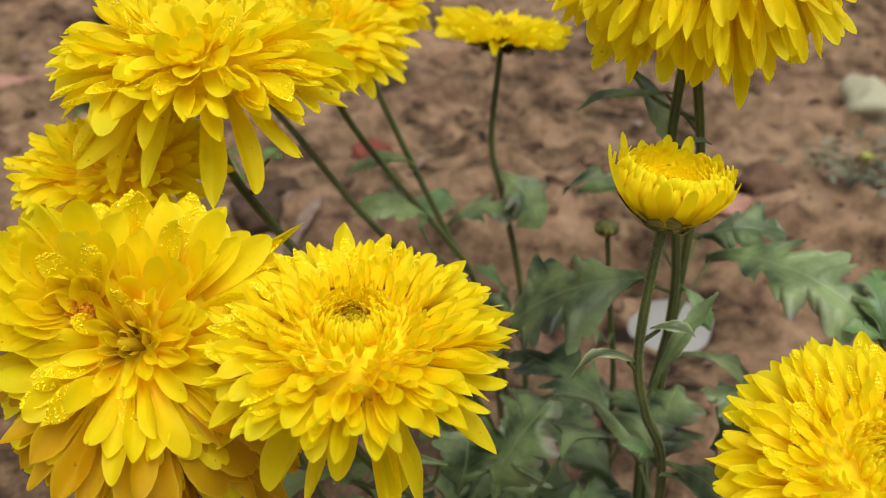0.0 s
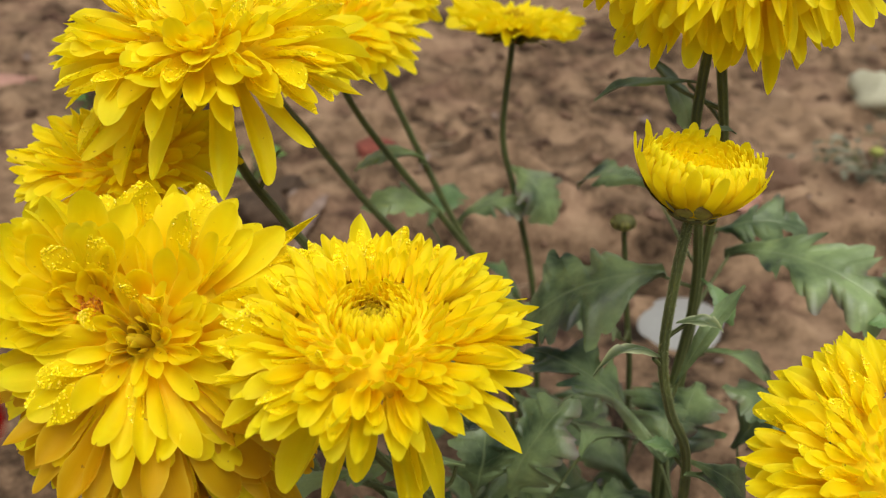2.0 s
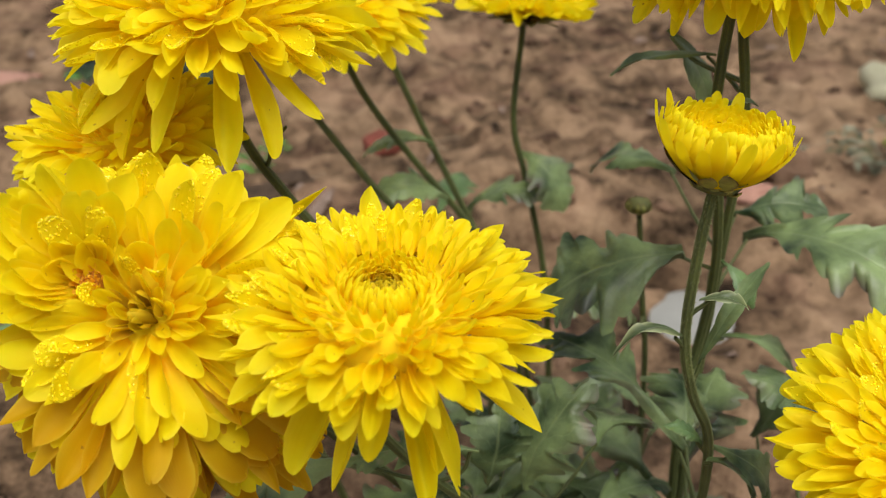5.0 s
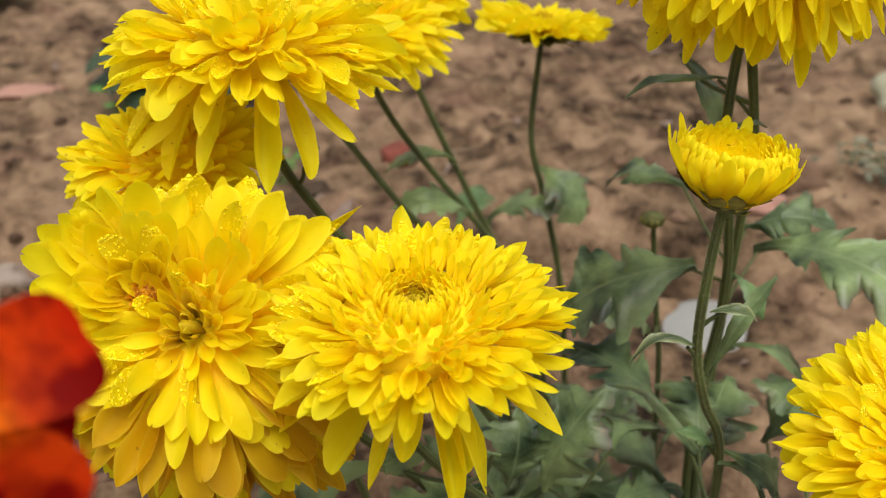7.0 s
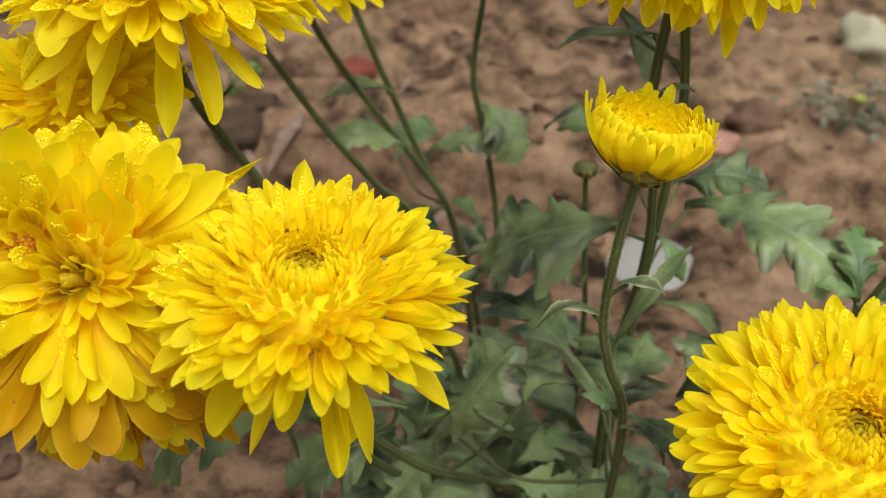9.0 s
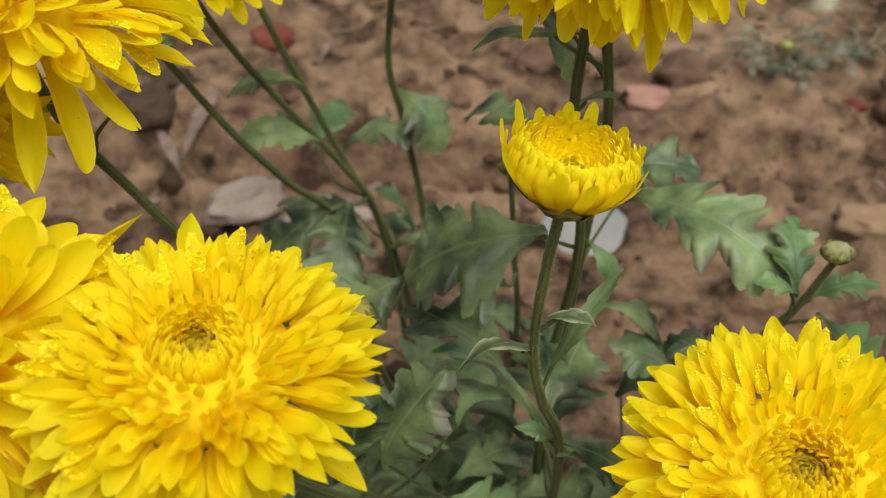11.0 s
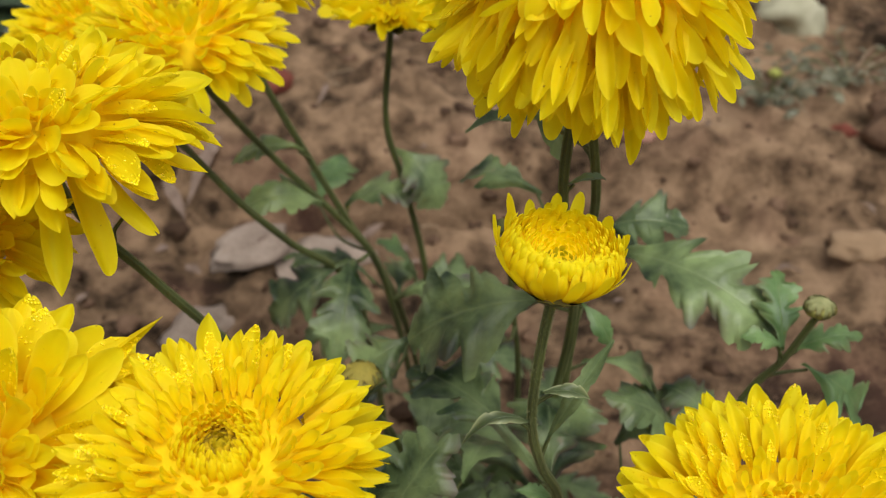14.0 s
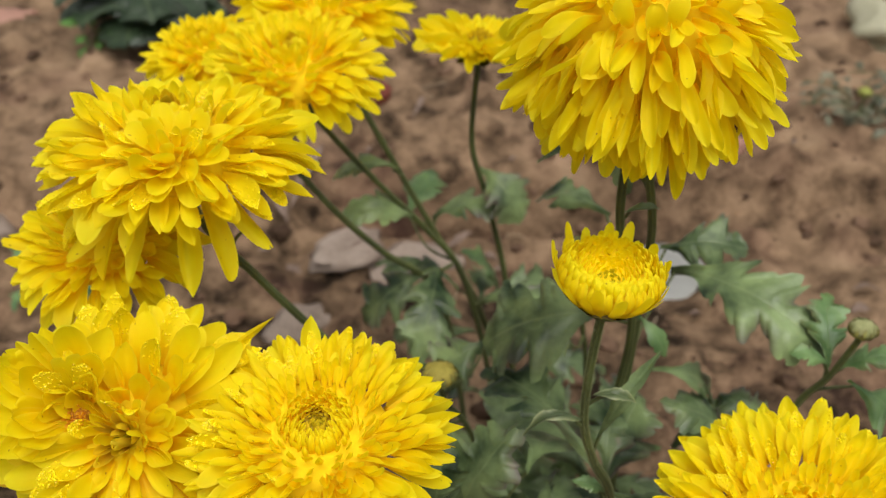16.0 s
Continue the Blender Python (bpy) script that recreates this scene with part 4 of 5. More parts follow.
# a second, tighter tuft on its front
for i in range(26):
    az = i * 2.39996
    q = math.sqrt((i + 0.5) / 26)
    tuft = Matrix.Translation((0.006, -0.026, 0.017)) @ Matrix.Rotation(radians(30), 4, "X")
    ob = add_petal(h2, r2, az, 0.009 * q, 0.004 - 0.004 * q, 0.011 + 0.011 * q, 0.006 + 0.006 * q, 82 - 62 * q + r2.uniform(-12, 12), 25 - 40 * q, PETAL, r2.uniform(-25, 25))
    ob.matrix_basis = tuft @ ob.matrix_basis
dew(h2, r2, 3800, lambda q: q.y < 0.02 and q.x > -0.05, 0.18)

# crowded bloom with two eyes, turned to the path
p3, h3 = bloom("large yellow double chrysanthemum with two eyes and drooping lower petals", (0.06, 0.45),
               [(0.055, 0.43, 0.12), (0.001, 0.370, 0.189), (-0.055, 0.335, 0.277)], (-0.1089, 0.2738, 0.3799), (0.03, -0.75, 0.62), 0.064, 3, broad_head, mat=PETAL_DRY, rows=FULL, count=225, wild=1.7, eye=0.1, power=0.82, sag=74, low=PETAL_WILTED_SHADED, reach=lambda az: 0.78 + 0.4 * max(0.0, -math.cos(az)) + 0.22 * max(0.0, math.sin(az)))
r3 = random.Random(103)
# the second eye, rusty orange, in a hollow
eye_at = Matrix.Translation((-0.0165, 0.0105, 0.0165))
bm = bmesh.new()
bmesh.ops.create_uvsphere(bm, u_segments=16, v_segments=8, radius=0.0045)
part("second_eye", mesh_from("second_eye", bm, RUST), h3, eye_at, "rusty orange eye")
for i in range(34):
    q = math.sqrt((i + 0.5) / 34)
    ob = add_petal(h3, r3, i * 2.39996, 0.004 * q, 0.002, 0.0045, 0.0016, 85 - 30 * q, 25, RUST_FLORET)
    ob.matrix_basis = eye_at @ ob.matrix_basis
    ob.name = "floret"
for count, start, end, ln, wd, el in ((9, 235, 395, 0.017, 0.0085, 58), (10, 238, 388, 0.025, 0.0105, 44), (11, 240, 382, 0.033, 0.0125, 30), (11, 246, 376, 0.0365, 0.0135, 22)):
    for i in range(count):
        az = start + (end - start) * i / (count - 1) + r3.uniform(-5, 5)
        ob = add_petal(h3, r3, radians(az), 0.006, 0.0, ln * r3.uniform(0.88, 1.1), wd, el + r3.uniform(-8, 8), r3.choice((-20, 0, 25, 40)), PETAL_DRY, r3.uniform(-28, 28), 1.0)
        ob.matrix_basis = eye_at @ ob.matrix_basis
# hanging tiers below; the lowest are wilting, with the shade there in their colour
for i in range(36):
    q = i / 36
    add_petal(h3, r3, radians(180 + 80 * math.sin(i * 2.4)), 0.02 + 0.014 * q, 0.014 - 0.028 * q, 0.022 + 0.026 * q, 0.009 + 0.007 * q, 30 - 70 * q, -20, PETAL, r3.uniform(-30, 30), 0.85)
for i in range(26):
    add_petal(h3, r3, radians(140 + 80 * i / 26), 0.018, -0.012 - 0.002 * (i % 5), r3.uniform(0.052, 0.075), 0.0145, -26 - 9 * (i % 5), -20, PETAL_WILTED_SHADED, r3.uniform(-15, 15), 0.85)
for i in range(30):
    add_petal(h3, r3, radians(130 + 100 * i / 30), 0.022 + 0.006 * (i % 3), -0.016 - 0.004 * (i % 4), r3.uniform(0.05, 0.068), 0.0135, -38 - 7 * (i % 4), -20, PETAL_WILTED_SHADED, r3.uniform(-15, 15), 0.95)
add_petal(h3, r3, radians(47), 0.022, -0.004, 0.055, 0.008, -4, 0, PETAL, 30, 1.5)
dew(h3, r3, 4200, lambda q: q.y > -0.03 and q.x > -0.03, 0.2)

# bloom half hidden behind the two
bloom("yellow chrysanthemum with an orange eye, half hidden behind others", (-0.06, 0.50),
      [(-0.09, 0.47, 0.15), (-0.135, 0.40, 0.33)], (-0.146, 0.375, 0.4055), (-0.1, -0.2, 1.0), 0.05, 4, broad_head, count=230, mat=PETAL_DRY)


def mop_head(head, rnd, R, mat=None):
    """A ball of blunt petals, the upper ones spreading, the rest hanging down all round."""
    shingled(head, rnd, R, MOP, 430, mat or PETAL_DRY, 0.72, 1.8, 0.34, 0.03, None, 1.2)


# drooping mop-headed bloom, tallest of the bed
p4, h4 = bloom("tall yellow mop-headed chrysanthemum with all petals drooping", (0.135, 0.43),
               [(0.124, 0.43, 0.2), (0.1275, 0.419, 0.305), (0.121, 0.405, 0.36), (0.107, 0.385, 0.42)], (0.111, 0.385, 0.505), (0.02, -0.12, 1.0), 0.064, 5, mop_head)
put_stem(p4, [(0.14, 0.46, 0.01), (0.131, 0.435, 0.2), (0.132, 0.43, 0.30), (0.133, 0.425, 0.36), (0.129, 0.41, 0.40), (0.119, 0.40, 0.447), (0.109, 0.39, 0.484)])
r4 = random.Random(104)
for az, ln in ((164, 0.045), (140, 0.038), (205, 0.036), (225, 0.04), (110, 0.038), (250, 0.042), (188, 0.036)):
    add_petal(h4, r4, radians(az), 0.026, -0.01, ln, 0.0102, -56, -20, PETAL_DRY, r4.uniform(-12, 12))
# a ruffled tuft of upturned petals on its front
for i in range(20):
    az = radians(180 + 42 * math.sin(i * 2.3))
    add_petal(h4, r4, az, 0.034 + 0.006 * math.cos(i * 1.7), 0.031 - 0.0011 * i, 0.014 + 0.0006 * i, 0.0088, 66 - 4.5 * i, -45 if i > 6 else 55, PETAL_DRY, r4.uniform(-60, 60), 1.0)

# flat bloom seen from its side
p5, h5 = bloom("small flat yellow chrysanthemum on a slender upright stem", (0.075, 0.64),
               [(0.07, 0.63, 0.12), (0.061, 0.62, 0.211), (0.045, 0.62, 0.285), (0.035, 0.62, 0.33)], (0.04, 0.62, 0.4045), (0.06, 0.05, 1.0), 0.0455, 6, flat_head)

for i in range(15):
    bract = add_petal(h5, random.Random(i), 6.2832 * i / 15, 0.005, -0.002 - 0.001 * (i % 2), 0.021, 0.009, -14, 25, BRACT)
    bract.name = "bract"

# low bloom at the front edge
p6, h6 = bloom("yellow double chrysanthemum low down, petals tipped with dew", (0.18, 0.40),
               [(0.18, 0.38, 0.15), (0.175, 0.30, 0.27)], (0.172, 0.254, 0.3365), (-0.12, -0.26, 1.0), 0.063, 7, fine_head)

dew(h6, random.Random(106), 1600, lambda q: q.y > -0.01, 0.25)

# the blooms at the back
pr1, _ = bloom("yellow chrysanthemum behind, on a bent green stem", (0.06, 0.64),
               [(0.045, 0.625, 0.12), (0.025, 0.61, 0.216), (-0.002, 0.60, 0.265), (-0.034, 0.59, 0.311), (-0.063, 0.575, 0.36)], (-0.077, 0.54, 0.42), (0.05, -0.15, 1.0), 0.06, 8, broad_head, count=230, mat=PETAL_DRY)
pr2, _ = bloom("tall yellow chrysanthemum at the back of the clump", (0.07, 0.66),
               [(0.05, 0.64, 0.12), (0.025, 0.612, 0.216), (0.007, 0.61, 0.251), (-0.019, 0.61, 0.307), (-0.045, 0.61, 0.366)], (-0.07, 0.635, 0.425), (0.0, -0.1, 1.0), 0.064, 9, broad_head, count=230, mat=PETAL_DRY)
pr3, _ = bloom("yellow chrysanthemum at the back, beside the bare soil", (0.03, 0.62),
               [(0.01, 0.59, 0.2), (-0.033, 0.56, 0.272), (-0.061, 0.55, 0.312), (-0.1, 0.56, 0.36)], (-0.15, 0.605, 0.405), (-0.05, -0.1, 1.0), 0.046, 10, broad_head, count=230, mat=PETAL_DRY)


# half-open blooms
def half_open(label, base, stem_pts, centre, normal, R, seed, flare=0.0, uprights=15):
    """A cup of close overlapping petals, its top filled with tiny incurved florets. centre is the top of the stem."""
    plant = chrysanthemum(label, base)
    up = Vector(normal).normalized()
    put_stem(plant, [base, *stem_pts, Vector(centre) + up * R * 0.02], 0.0023, 0.00195)
    head = put_head(plant, centre, normal, R * 0.4, R * 0.14, 0)
    rnd = random.Random(seed)
    # yellow flesh under the petals
    bm = bmesh.new()
    prof = [along_cup(CUP, 0.14 * k) for k in range(7)] + [(0.84, 0.86), (0.45, 0.70), (0.001, 0.55)]
    rings = [[bm.verts.new((q * 0.93 * R * math.cos(0.19635 * k), q * 0.93 * R * math.sin(0.19635 * k), (z * 0.96 + 0.02) * R)) for k in range(32)] for q, z in prof]
    for lo, hi in zip(rings, rings[1:]):
        for k in range(32):
            bm.faces.new((lo[k], lo[(k + 1) % 32], hi[(k + 1) % 32], hi[k]))
    part("core", mesh_from("core", bm, PETAL_CORE), head)
    # florets on the top, small and tight towards a greenish middle
    heap, middle = [], []
    n = 310
    for i in range(n):
        q = math.sqrt((i + 0.5) / n) * 0.94
        z = 0.54 + 0.38 * min(1.0, q * 1.1)
        add_petal(head, rnd, i * 2.39996 + rnd.uniform(-0.1, 0.1), R * q, R * (z - 0.04), R * (0.12 + 0.17 * q) * rnd.uniform(0.8, 1.2), R * (0.1 + 0.045 * q), 70 + rnd.uniform(-9, 9), 55, BUD_HEART if q < 0.26 else PETAL, 0.0, 0.6, heap=middle if q < 0.26 else heap)
    joined("floret_dome", heap, head)
    joined("floret_centre", middle, head)
    # the wall of the cup, three layers
    for count, s0, s1, w, off in ((38, 0.25, 1.38, 0.15, -0.03), (34, 0.1, 1.36, 0.155, -0.008), (34, 0.0, 1.32, 0.165, 0.012)):
        for i in range(count):
            az = 6.2832 * (i + rnd.uniform(-0.25, 0.25)) / count
            part("petal", cup_petal(R, rnd, az, s0, s1 * rnd.uniform(0.92, 1.08), w * rnd.uniform(0.9, 1.15), off, PETAL, blunt=0.42), head)
    for i in range(uprights):
        az = 6.2832 * (i + rnd.uniform(-0.3, 0.3)) / uprights
        low = 0.1 if math.cos(az) < -0.35 else 0.0
        part("petal", cup_petal(R, rnd, az, 0.05, rnd.uniform(1.08, 1.4) - low, rnd.uniform(0.23, 0.29), 0.015, PETAL, UPRIGHT, flare + rnd.uniform(-0.16, 0.14), 0.3), head)
    # bracts round the foot, olive with brown rims
    for i in range(14):
        az = 6.2832 * (i + rnd.uniform(-0.3, 0.3)) / 14
        part("bract", cup_petal(R, rnd, az, 0.0, rnd.uniform(0.5, 0.76), rnd.uniform(0.3, 0.42), 0.03 + 0.016 * (i % 3), BRACT, name="bract", tilt=0.04, blunt=0.75), head)
    for i in range(9):
        m = Matrix.Rotation(6.2832 * (i + rnd.uniform(-0.2, 0.2)) / 9, 4, "Z") @ Matrix.Translation((0, R * 0.16, -R * 0.1)) @ Matrix.Rotation(radians(-28 + rnd.uniform(-15, 15)), 4, "X")
        part("bract", petal_shape(90, 1, BRACT), head, m @ Matrix.Diagonal((R * 0.2, R * 0.36, R * 0.36, 1)))
    return plant, head


pb, hb = half_open("half-open yellow chrysanthemum bud on a hairy green stem", (0.125, 0.40, soil_height(0.125, 0.40) - 0.004),
                   [(0.118, 0.36, 0.18), (0.106, 0.322, 0.285), (0.094, 0.317, 0.318), (0.0875, 0.316, 0.347), (0.0885, 0.317, 0.385)], (0.0922, 0.321, 0.4115), (0.1, 0.02, 1.0), 0.0226, 11, 0.03, 20)
p7, h7 = half_open("partly open yellow chrysanthemum leaning over bare soil", (0.20, 0.43, soil_height(0.20, 0.43) - 0.004),
                   [(0.23, 0.40, 0.15), (0.279, 0.37, 0.247), (0.306, 0.36, 0.3)], (0.2945, 0.36, 0.344), (-0.1, -0.05, 1.0), 0.0225, 12, 0.15, 12)
add_petal(h7, random.Random(107), radians(262), 0.018, 0.023, 0.018, 0.006, 3, -20, PETAL_DRY, 0, 0.7)

put_hairs(pb, [(0.106, 0.322, 0.285), (0.094, 0.317, 0.318), (0.0875, 0.316, 0.347), (0.0885, 0.317, 0.385), (0.0922, 0.321, 0.4105)], 0.0022, 1700, 61)

# closed buds
b3 = chrysanthemum("green chrysanthemum stem with a closed round bud", (0.19, 0.42, soil_height(0.19, 0.42)))
put_stem(b3, [b3.location, (0.205, 0.415, 0.16), (0.228, 0.41, 0.257), (0.242, 0.405, 0.291), (0.252, 0.403, 0.322)], 0.0024, 0.0018)
put_bud(b3, (0.2525, 0.403, 0.329), 0.0075)
b2 = chrysanthemum("short chrysanthemum stem with a bud showing yellow", (0.05, 0.44, soil_height(0.05, 0.44)))
put_stem(b2, [b2.location, (0.045, 0.435, 0.16), (0.031, 0.43, 0.223), (0.018, 0.424, 0.25), (0.0145, 0.423, 0.268)], 0.002, 0.0017)
put_bud(b2, (0.0145, 0.423, 0.2755), 0.0102, BUD_TAN)
b1 = chrysanthemum("thin chrysanthemum stem with a small green bud", (0.125, 0.505, soil_height(0.125, 0.505)))
put_stem(b1, [b1.location, (0.118, 0.5, 0.191), (0.111, 0.5, 0.255), (0.104, 0.5, 0.312)], 0.002, 0.0016)
put_bud(b1, (0.103, 0.5, 0.319), 0.007, BUD_OLIVE)

# ---- leaves of the clump ----
put_leaf(pb, (0.0905, 0.315, 0.364), (0.1095, 0.312, 0.365), 0.0072, 0.16, 0, 0.6, 1, 0.0, LEAF_HAIRY, stalk=0.05)
put_leaf(pb, (0.087, 0.315, 0.347), (0.0592, 0.312, 0.3485), 0.0078, 0.22, 0, 0.6, 1, 0.0, LEAF_HAIRY, stalk=0.05)
put_leaf(pb, (0.095, 0.319, 0.331), (0.1205, 0.332, 0.3725), 0.0085, 0.2, 10, 0.5, 1, 0.0, LEAF, stalk=0.08)
put_leaf(pb, (0.103, 0.323, 0.288), (0.150, 0.335, 0.245), 0.022, 0.12, 10, 0.3, 2, 0.2)
put_leaf(pb, (0.103, 0.323, 0.286), (0.088, 0.32, 0.30), 0.010, 0.15, 0, 0.3, 2, 0.2, LEAF_YOUNG)
put_leaf(p4, (0.1165, 0.428, 0.4295), (0.0691, 0.4393, 0.4215), 0.0125, 0.07, 0, 0.5, 1, 0.0, stalk=0.1)
put_leaf(p4, (0.096, 0.445, 0.437), (0.124, 0.437, 0.398), 0.022, 0.08, 0, 0.3, 1, 0.05, stalk=0.06)
put_leaf(p4, (0.108, 0.385, 0.418), (0.127, 0.39, 0.420), 0.006, 0.1, 0, 0.7, 1, 0.0, stalk=0.1)
put_leaf(p4, (0.110, 0.415, 0.332), (0.036, 0.432, 0.298), 0.074, 0.1, 0, 0.12, 2.4, 0.4, LEAF, face=16, stalk=0.12)
put_leaf(pr1, (0.0076, 0.583, 0.239), (-0.002, 0.500, 0.225), 0.05, 0.14, 0, 0.2, 2.4, 0.5, LEAF)
put_leaf(pr1, (0.006, 0.580, 0.240), (-0.058, 0.570, 0.197), 0.048, 0.14, 0, 0.2, 2.4, 0.5, LEAF)
put_leaf(pr2, (-0.021, 0.660, 0.237), (0.001, 0.720, 0.251), 0.042, 0.06, 0, 0.2, 2.2, 0.3, LEAF_YOUNG)
put_leaf(pr2, (0.003, 0.620, 0.261), (0.060, 0.610, 0.286), 0.038, 0.14, 0, 0.2, 2.4, 0.5, LEAF)
put_leaf(p5, (0.041, 0.630, 0.302), (0.075, 0.600, 0.276), 0.046, 0.16, 0, 0.2, 2.0, 0.25, LEAF)
put_leaf(pr2, (-0.008, 0.600, 0.274), (-0.056, 0.570, 0.304), 0.036, 0.14, 0, 0.2, 2.0, 0.3, LEAF)
put_leaf(pr2, (-0.021, 0.600, 0.318), (-0.070, 0.600, 0.319), 0.032, 0.14, 0, 0.2, 2.0, 0.3, LEAF)
put_leaf(p4, (0.124, 0.507, 0.338), (0.079, 0.558, 0.328), 0.034, 0.12, 0, 0.2, 2.4, 0.5, LEAF)
put_leaf(p5, (0.057, 0.660, 0.159), (0.034, 0.650, 0.211), 0.032, 0.1, 0, 0.2, 2.2, 0.4, LEAF_YOUNG)
put_leaf(pb, (0.1105, 0.372, 0.242), (0.048, 0.430, 0.284), 0.056, 0.1, 6, 0.2, 2.4, 0.6, LEAF, stalk=0.38)
put_leaf(p1, (0.0166, 0.377, 0.207), (0.057, 0.422, 0.229), 0.066, 0.1, 0, 0.15, 1.9, 0.75, LEAF)
put_leaf(pb, (0.114, 0.380, 0.237), (0.122, 0.430, 0.254), 0.055, 0.1, 0, 0.2, 2.4, 0.45, LEAF)
put_leaf(p6, (0.202, 0.420, 0.216), (0.159, 0.420, 0.260), 0.04, 0.1, 0, 0.2, 2.4, 0.4, LEAF)
put_leaf(p4, (0.139, 0.430, 0.273), (0.207, 0.460, 0.221), 0.03, 0.14, 0, 0.2, 2.2, 0.4, LEAF)
put_leaf(p4, (0.130, 0.420, 0.326), (0.148, 0.405, 0.308), 0.013, 0.1, 0, 0.2, 1.0, 0.0, LEAF_YOUNG)
put_leaf(b2, (0.006, 0.420, 0.242), (-0.019, 0.400, 0.290), 0.03, 0.1, 0, 0.2, 2.2, 0.4, LEAF)
put_leaf(p6, (0.222, 0.420, 0.229), (0.196, 0.440, 0.245), 0.035, 0.1, 0, 0.2, 2.2, 0.4, LEAF)
put_leaf(b3, (0.240, 0.405, 0.298), (0.244, 0.440, 0.327), 0.03, 0.08, 0, 0.2, 2.4, 0.5, LEAF_YOUNG)
put_leaf(b3, (0.245, 0.405, 0.296), (0.276, 0.400, 0.316), 0.022, 0.12, 0, 0.2, 2.4, 0.5, LEAF_YOUNG)
put_leaf(b3, (0.2540, 0.404, 0.2881), (0.2985, 0.39, 0.2487), 0.046, 0.14, 0, 0.25, 2.7, 0.62, LEAF_YOUNG, face=24)
put_leaf(b3, (0.241, 0.405, 0.300), (0.220, 0.410, 0.308), 0.016, 0.12, 0, 0.2, 2.0, 0.4, LEAF_YOUNG)
put_leaf(p7, (0.280, 0.370, 0.243), (0.331, 0.380, 0.239), 0.04, 0.1, 0, 0.2, 2.2, 0.4, LEAF)
put_leaf(p1, (-0.045, 0.330, 0.270), (-0.127, 0.355, 0.216), 0.05, 0.12, 0, 0.2, 2.6, 0.55, LEAF)
put_leaf(p1, (0.006, 0.330, 0.276), (-0.059, 0.330, 0.272), 0.02, 0.12, 0, 0.2, 2.4, 0.5, LEAF)
put_leaf(p1, (0.000, 0.340, 0.248), (-0.053, 0.320, 0.233), 0.045, 0.12, 0, 0.2, 2.4, 0.5, LEAF)
put_leaf(p3, (-0.079, 0.360, 0.254), (-0.145, 0.380, 0.171), 0.05, 0.12, 0, 0.2, 2.4, 0.5, LEAF)
put_leaf(pb, (0.030, 0.360, 0.226), (0.051, 0.360, 0.289), 0.05, 0.12, 0, 0.2, 2.4, 0.5, LEAF)
put_leaf(p2, (0.011, 0.360, 0.229), (0.018, 0.360, 0.273), 0.05, 0.12, 0, 0.2, 2.4, 0.5, LEAF)
put_leaf(pb, (0.105, 0.320, 0.280), (0.136, 0.330, 0.254), 0.022, 0.1, 0, 0.2, 1.5, 0.2, LEAF)
put_leaf(p4, (0.166, 0.4975, 0.300), (0.238, 0.413, 0.317), 0.064, 0.13, 18, 0.35, 3.1, 0.5, LEAF, stalk=0.2, wedge=1.0, face=18)
put_leaf(p4, (0.161, 0.513, 0.306), (0.211, 0.497, 0.323), 0.05, 0.1, 12, 0.2, 2.6, 0.5, LEAF, wedge=1.0, face=18)

put_leaf(b2, (0.0466, 0.4600, 0.2713), (0.0048, 0.4450, 0.2535), 0.045, 0.1, 0, 0.2, 2.4, 0.5, LEAF)
put_leaf(pb, (0.1162, 0.3850, 0.2202), (0.1369, 0.4200, 0.2608), 0.05, 0.08, 0, 0.15, 2.2, 0.4, LEAF)
put_leaf(p6, (0.1670, 0.4300, 0.2033), (0.1959, 0.4400, 0.2361), 0.045, 0.1, 0, 0.2, 2.4, 0.5, LEAF)
put_leaf(p6, (0.1986, 0.4400, 0.2403), (0.2284, 0.4300, 0.2275), 0.026, 0.12, 0, 0.25, 2.4, 0.5, LEAF)
put_leaf(b2, (0.0054, 0.4500, 0.2579), (-0.0296, 0.4400, 0.2486), 0.034, 0.1, 0, 0.2, 2.2, 0.4, LEAF)
put_leaf(p1, (0.0662, 0.3700, 0.2481), (0.0888, 0.4200, 0.2324), 0.05, 0.1, 0, 0.2, 2.2, 0.5, LEAF)
put_leaf(b1, (0.1015, 0.4700, 0.2561), (0.0787, 0.4600, 0.2817), 0.04, 0.1, 0, 0.2, 2.2, 0.4, LEAF)


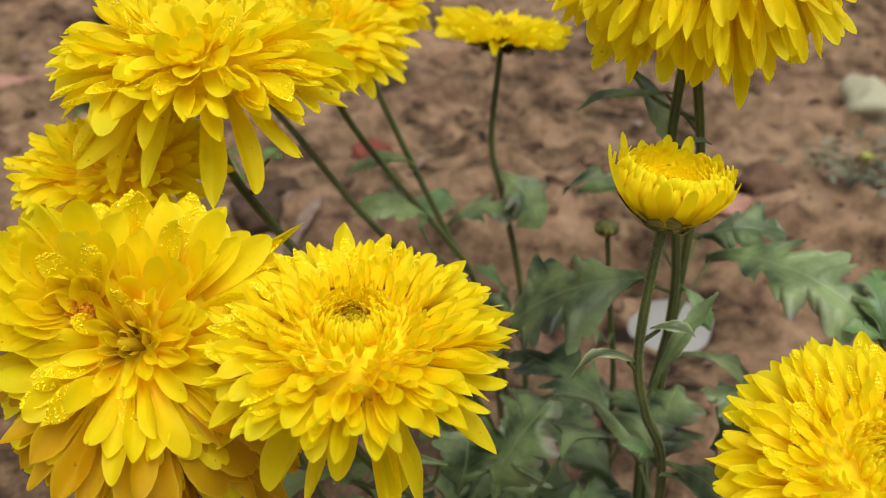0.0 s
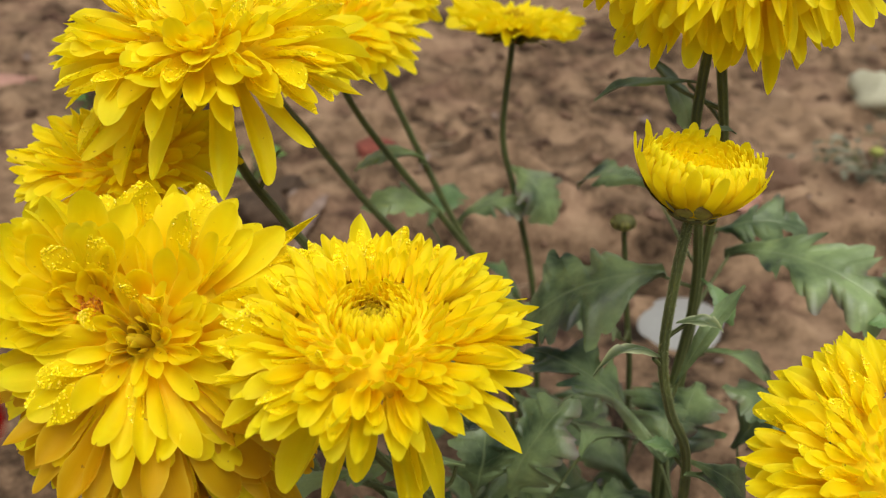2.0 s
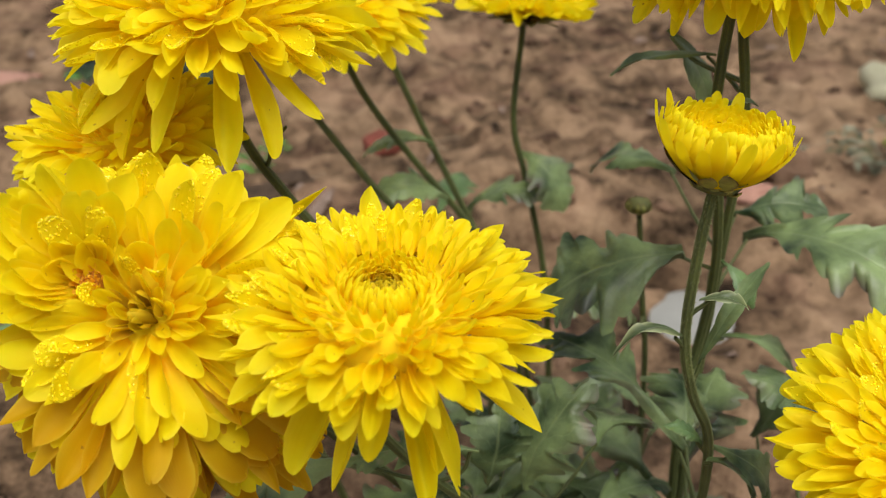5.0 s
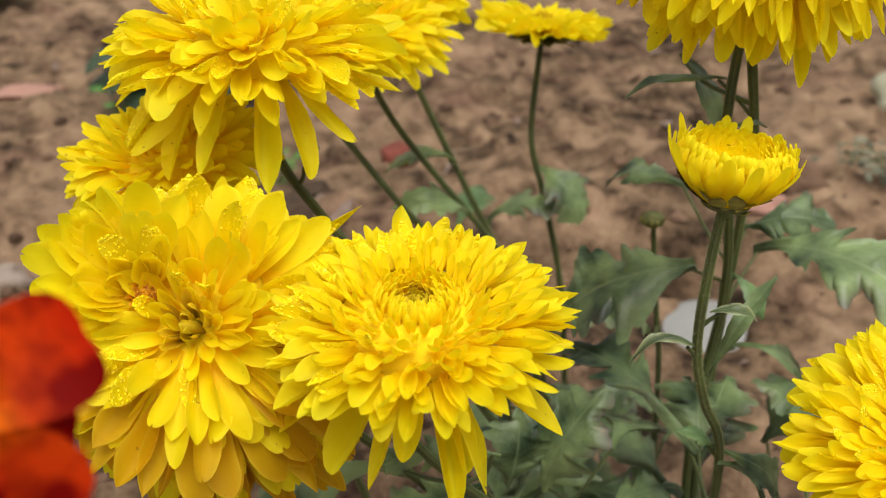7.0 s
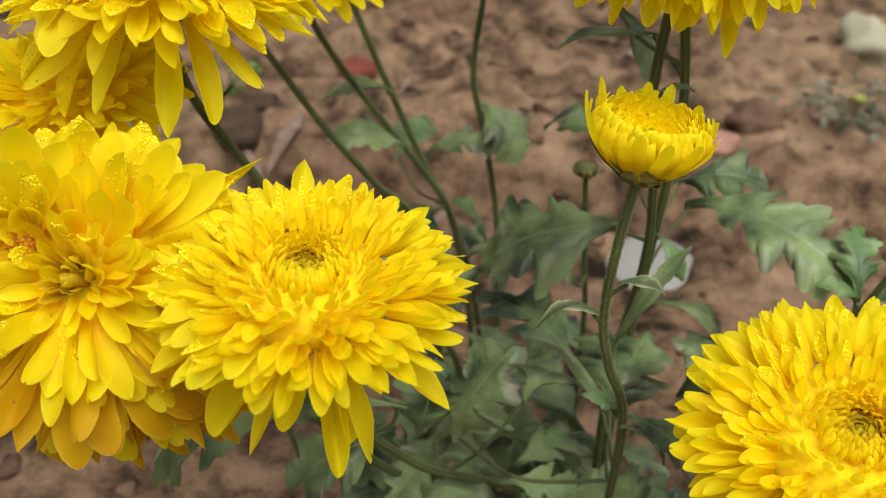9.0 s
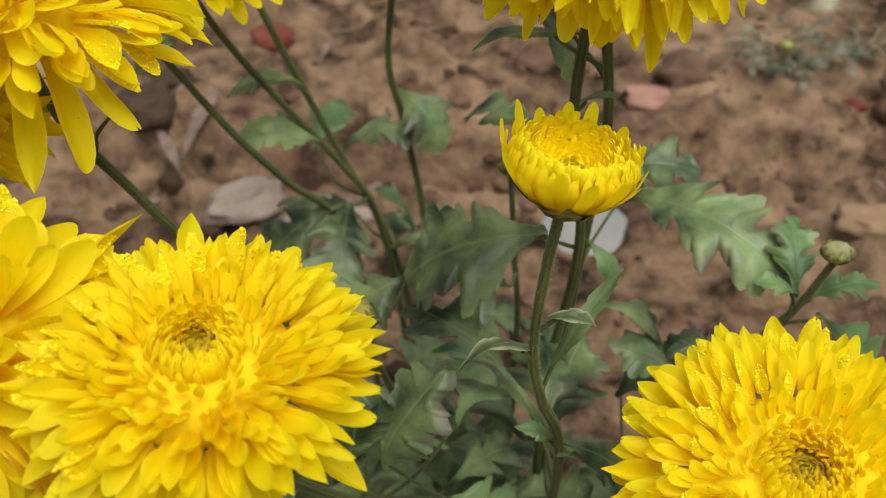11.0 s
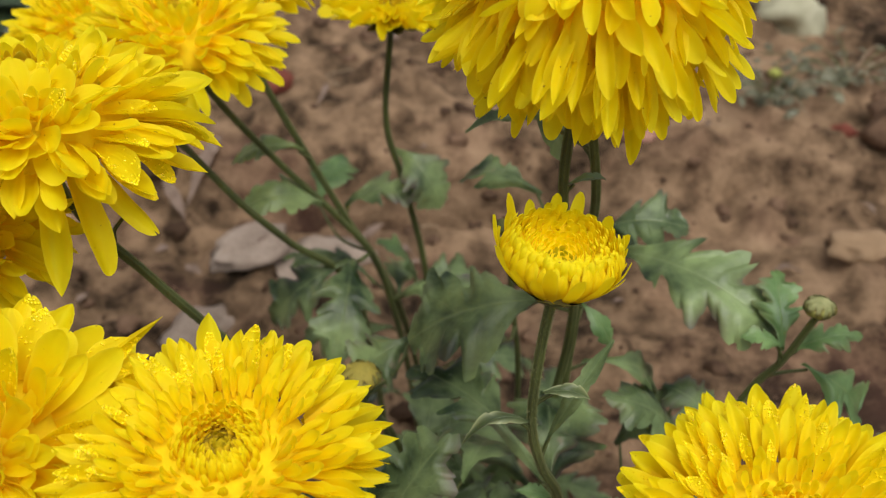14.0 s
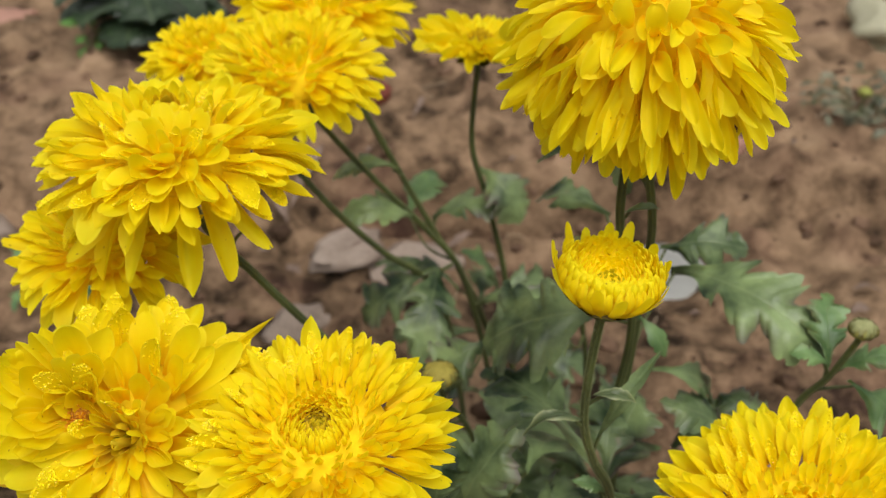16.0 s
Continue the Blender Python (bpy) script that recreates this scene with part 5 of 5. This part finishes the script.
def fill_leaves(plants, count, seed):
    """The lower leaves of the clump, on short stalks all round the stems."""
    rnd = random.Random(seed)
    for i in range(count):
        plant = plants[i % len(plants)]
        q = rnd.choice([v for v in STEMS[plant.name] if 0.03 < v.z < 0.2])
        a = rnd.uniform(0, 6.2832)
        out = Vector((math.cos(a), math.sin(a), rnd.uniform(-0.25, 0.35)))
        start = q + out * 0.012
        if start.x > 0.085 and start.z > 0.16:
            continue
        s = rnd.uniform(0.05, 0.08)
        put_leaf(plant, start, start + out * s, s * rnd.uniform(0.5, 0.7), rnd.uniform(0.08, 0.16), rnd.uniform(-20, 20), 0.2, rnd.uniform(2.2, 2.8), 0.55, LEAF, face=rnd.uniform(5, 40))


fill_leaves([p1, p2, p3, p4, pb, p6, b1, b2, b3], 95, 4)
fill_leaves([pr1, pr2, pr3, p5], 10, 6)


# ---- a scarlet bloom close to the path ----
def scarlet():
    plant = new("scarlet_flower")
    plant.location = (-0.115, 0.14, soil_height(-0.115, 0.14))
    tagged(plant, "scarlet ruffled bloom with orange rims on a thin stem", "flower")
    centre, normal = Vector((-0.0868, 0.090, 0.4808)), Vector((0.15, -0.7, 0.7))
    put_stem(plant, [plant.location, (-0.112, 0.13, 0.2), (-0.095, 0.095, 0.4), centre - normal.normalized() * 0.006], 0.002, 0.0016)
    head = put_head(plant, centre, normal, 0.0035, 0.007)
    rnd = random.Random(55)
    for az, ln, w, el, bd in ((-15, 0.021, 0.021, 16, -20), (-50, 0.026, 0.022, 10, -20), (52, 0.025, 0.021, 8, -45), (135, 0.025, 0.025, -8, -45), (190, 0.026, 0.027, -14, -20), (245, 0.024, 0.025, 0, -20), (295, 0.023, 0.023, 12, -20), (20, 0.013, 0.014, 45, -45), (150, 0.016, 0.018, 35, -75), (270, 0.015, 0.016, 45, -45), (95, 0.019, 0.018, -22, -20), (112, 0.021, 0.02, -30, -20), (165, 0.02, 0.02, -32, -20)):
        add_petal(head, rnd, radians(az), 0.002, 0.001, ln, w, el, bd, RED, rnd.uniform(-15, 15), 0.7)
    for i in range(9):
        add_petal(head, rnd, i * 2.4, 0.001 + 0.0003 * i, 0.002, 0.009, 0.007, 80 - 5 * i, 25, RED, rnd.uniform(-30, 30))


scarlet()
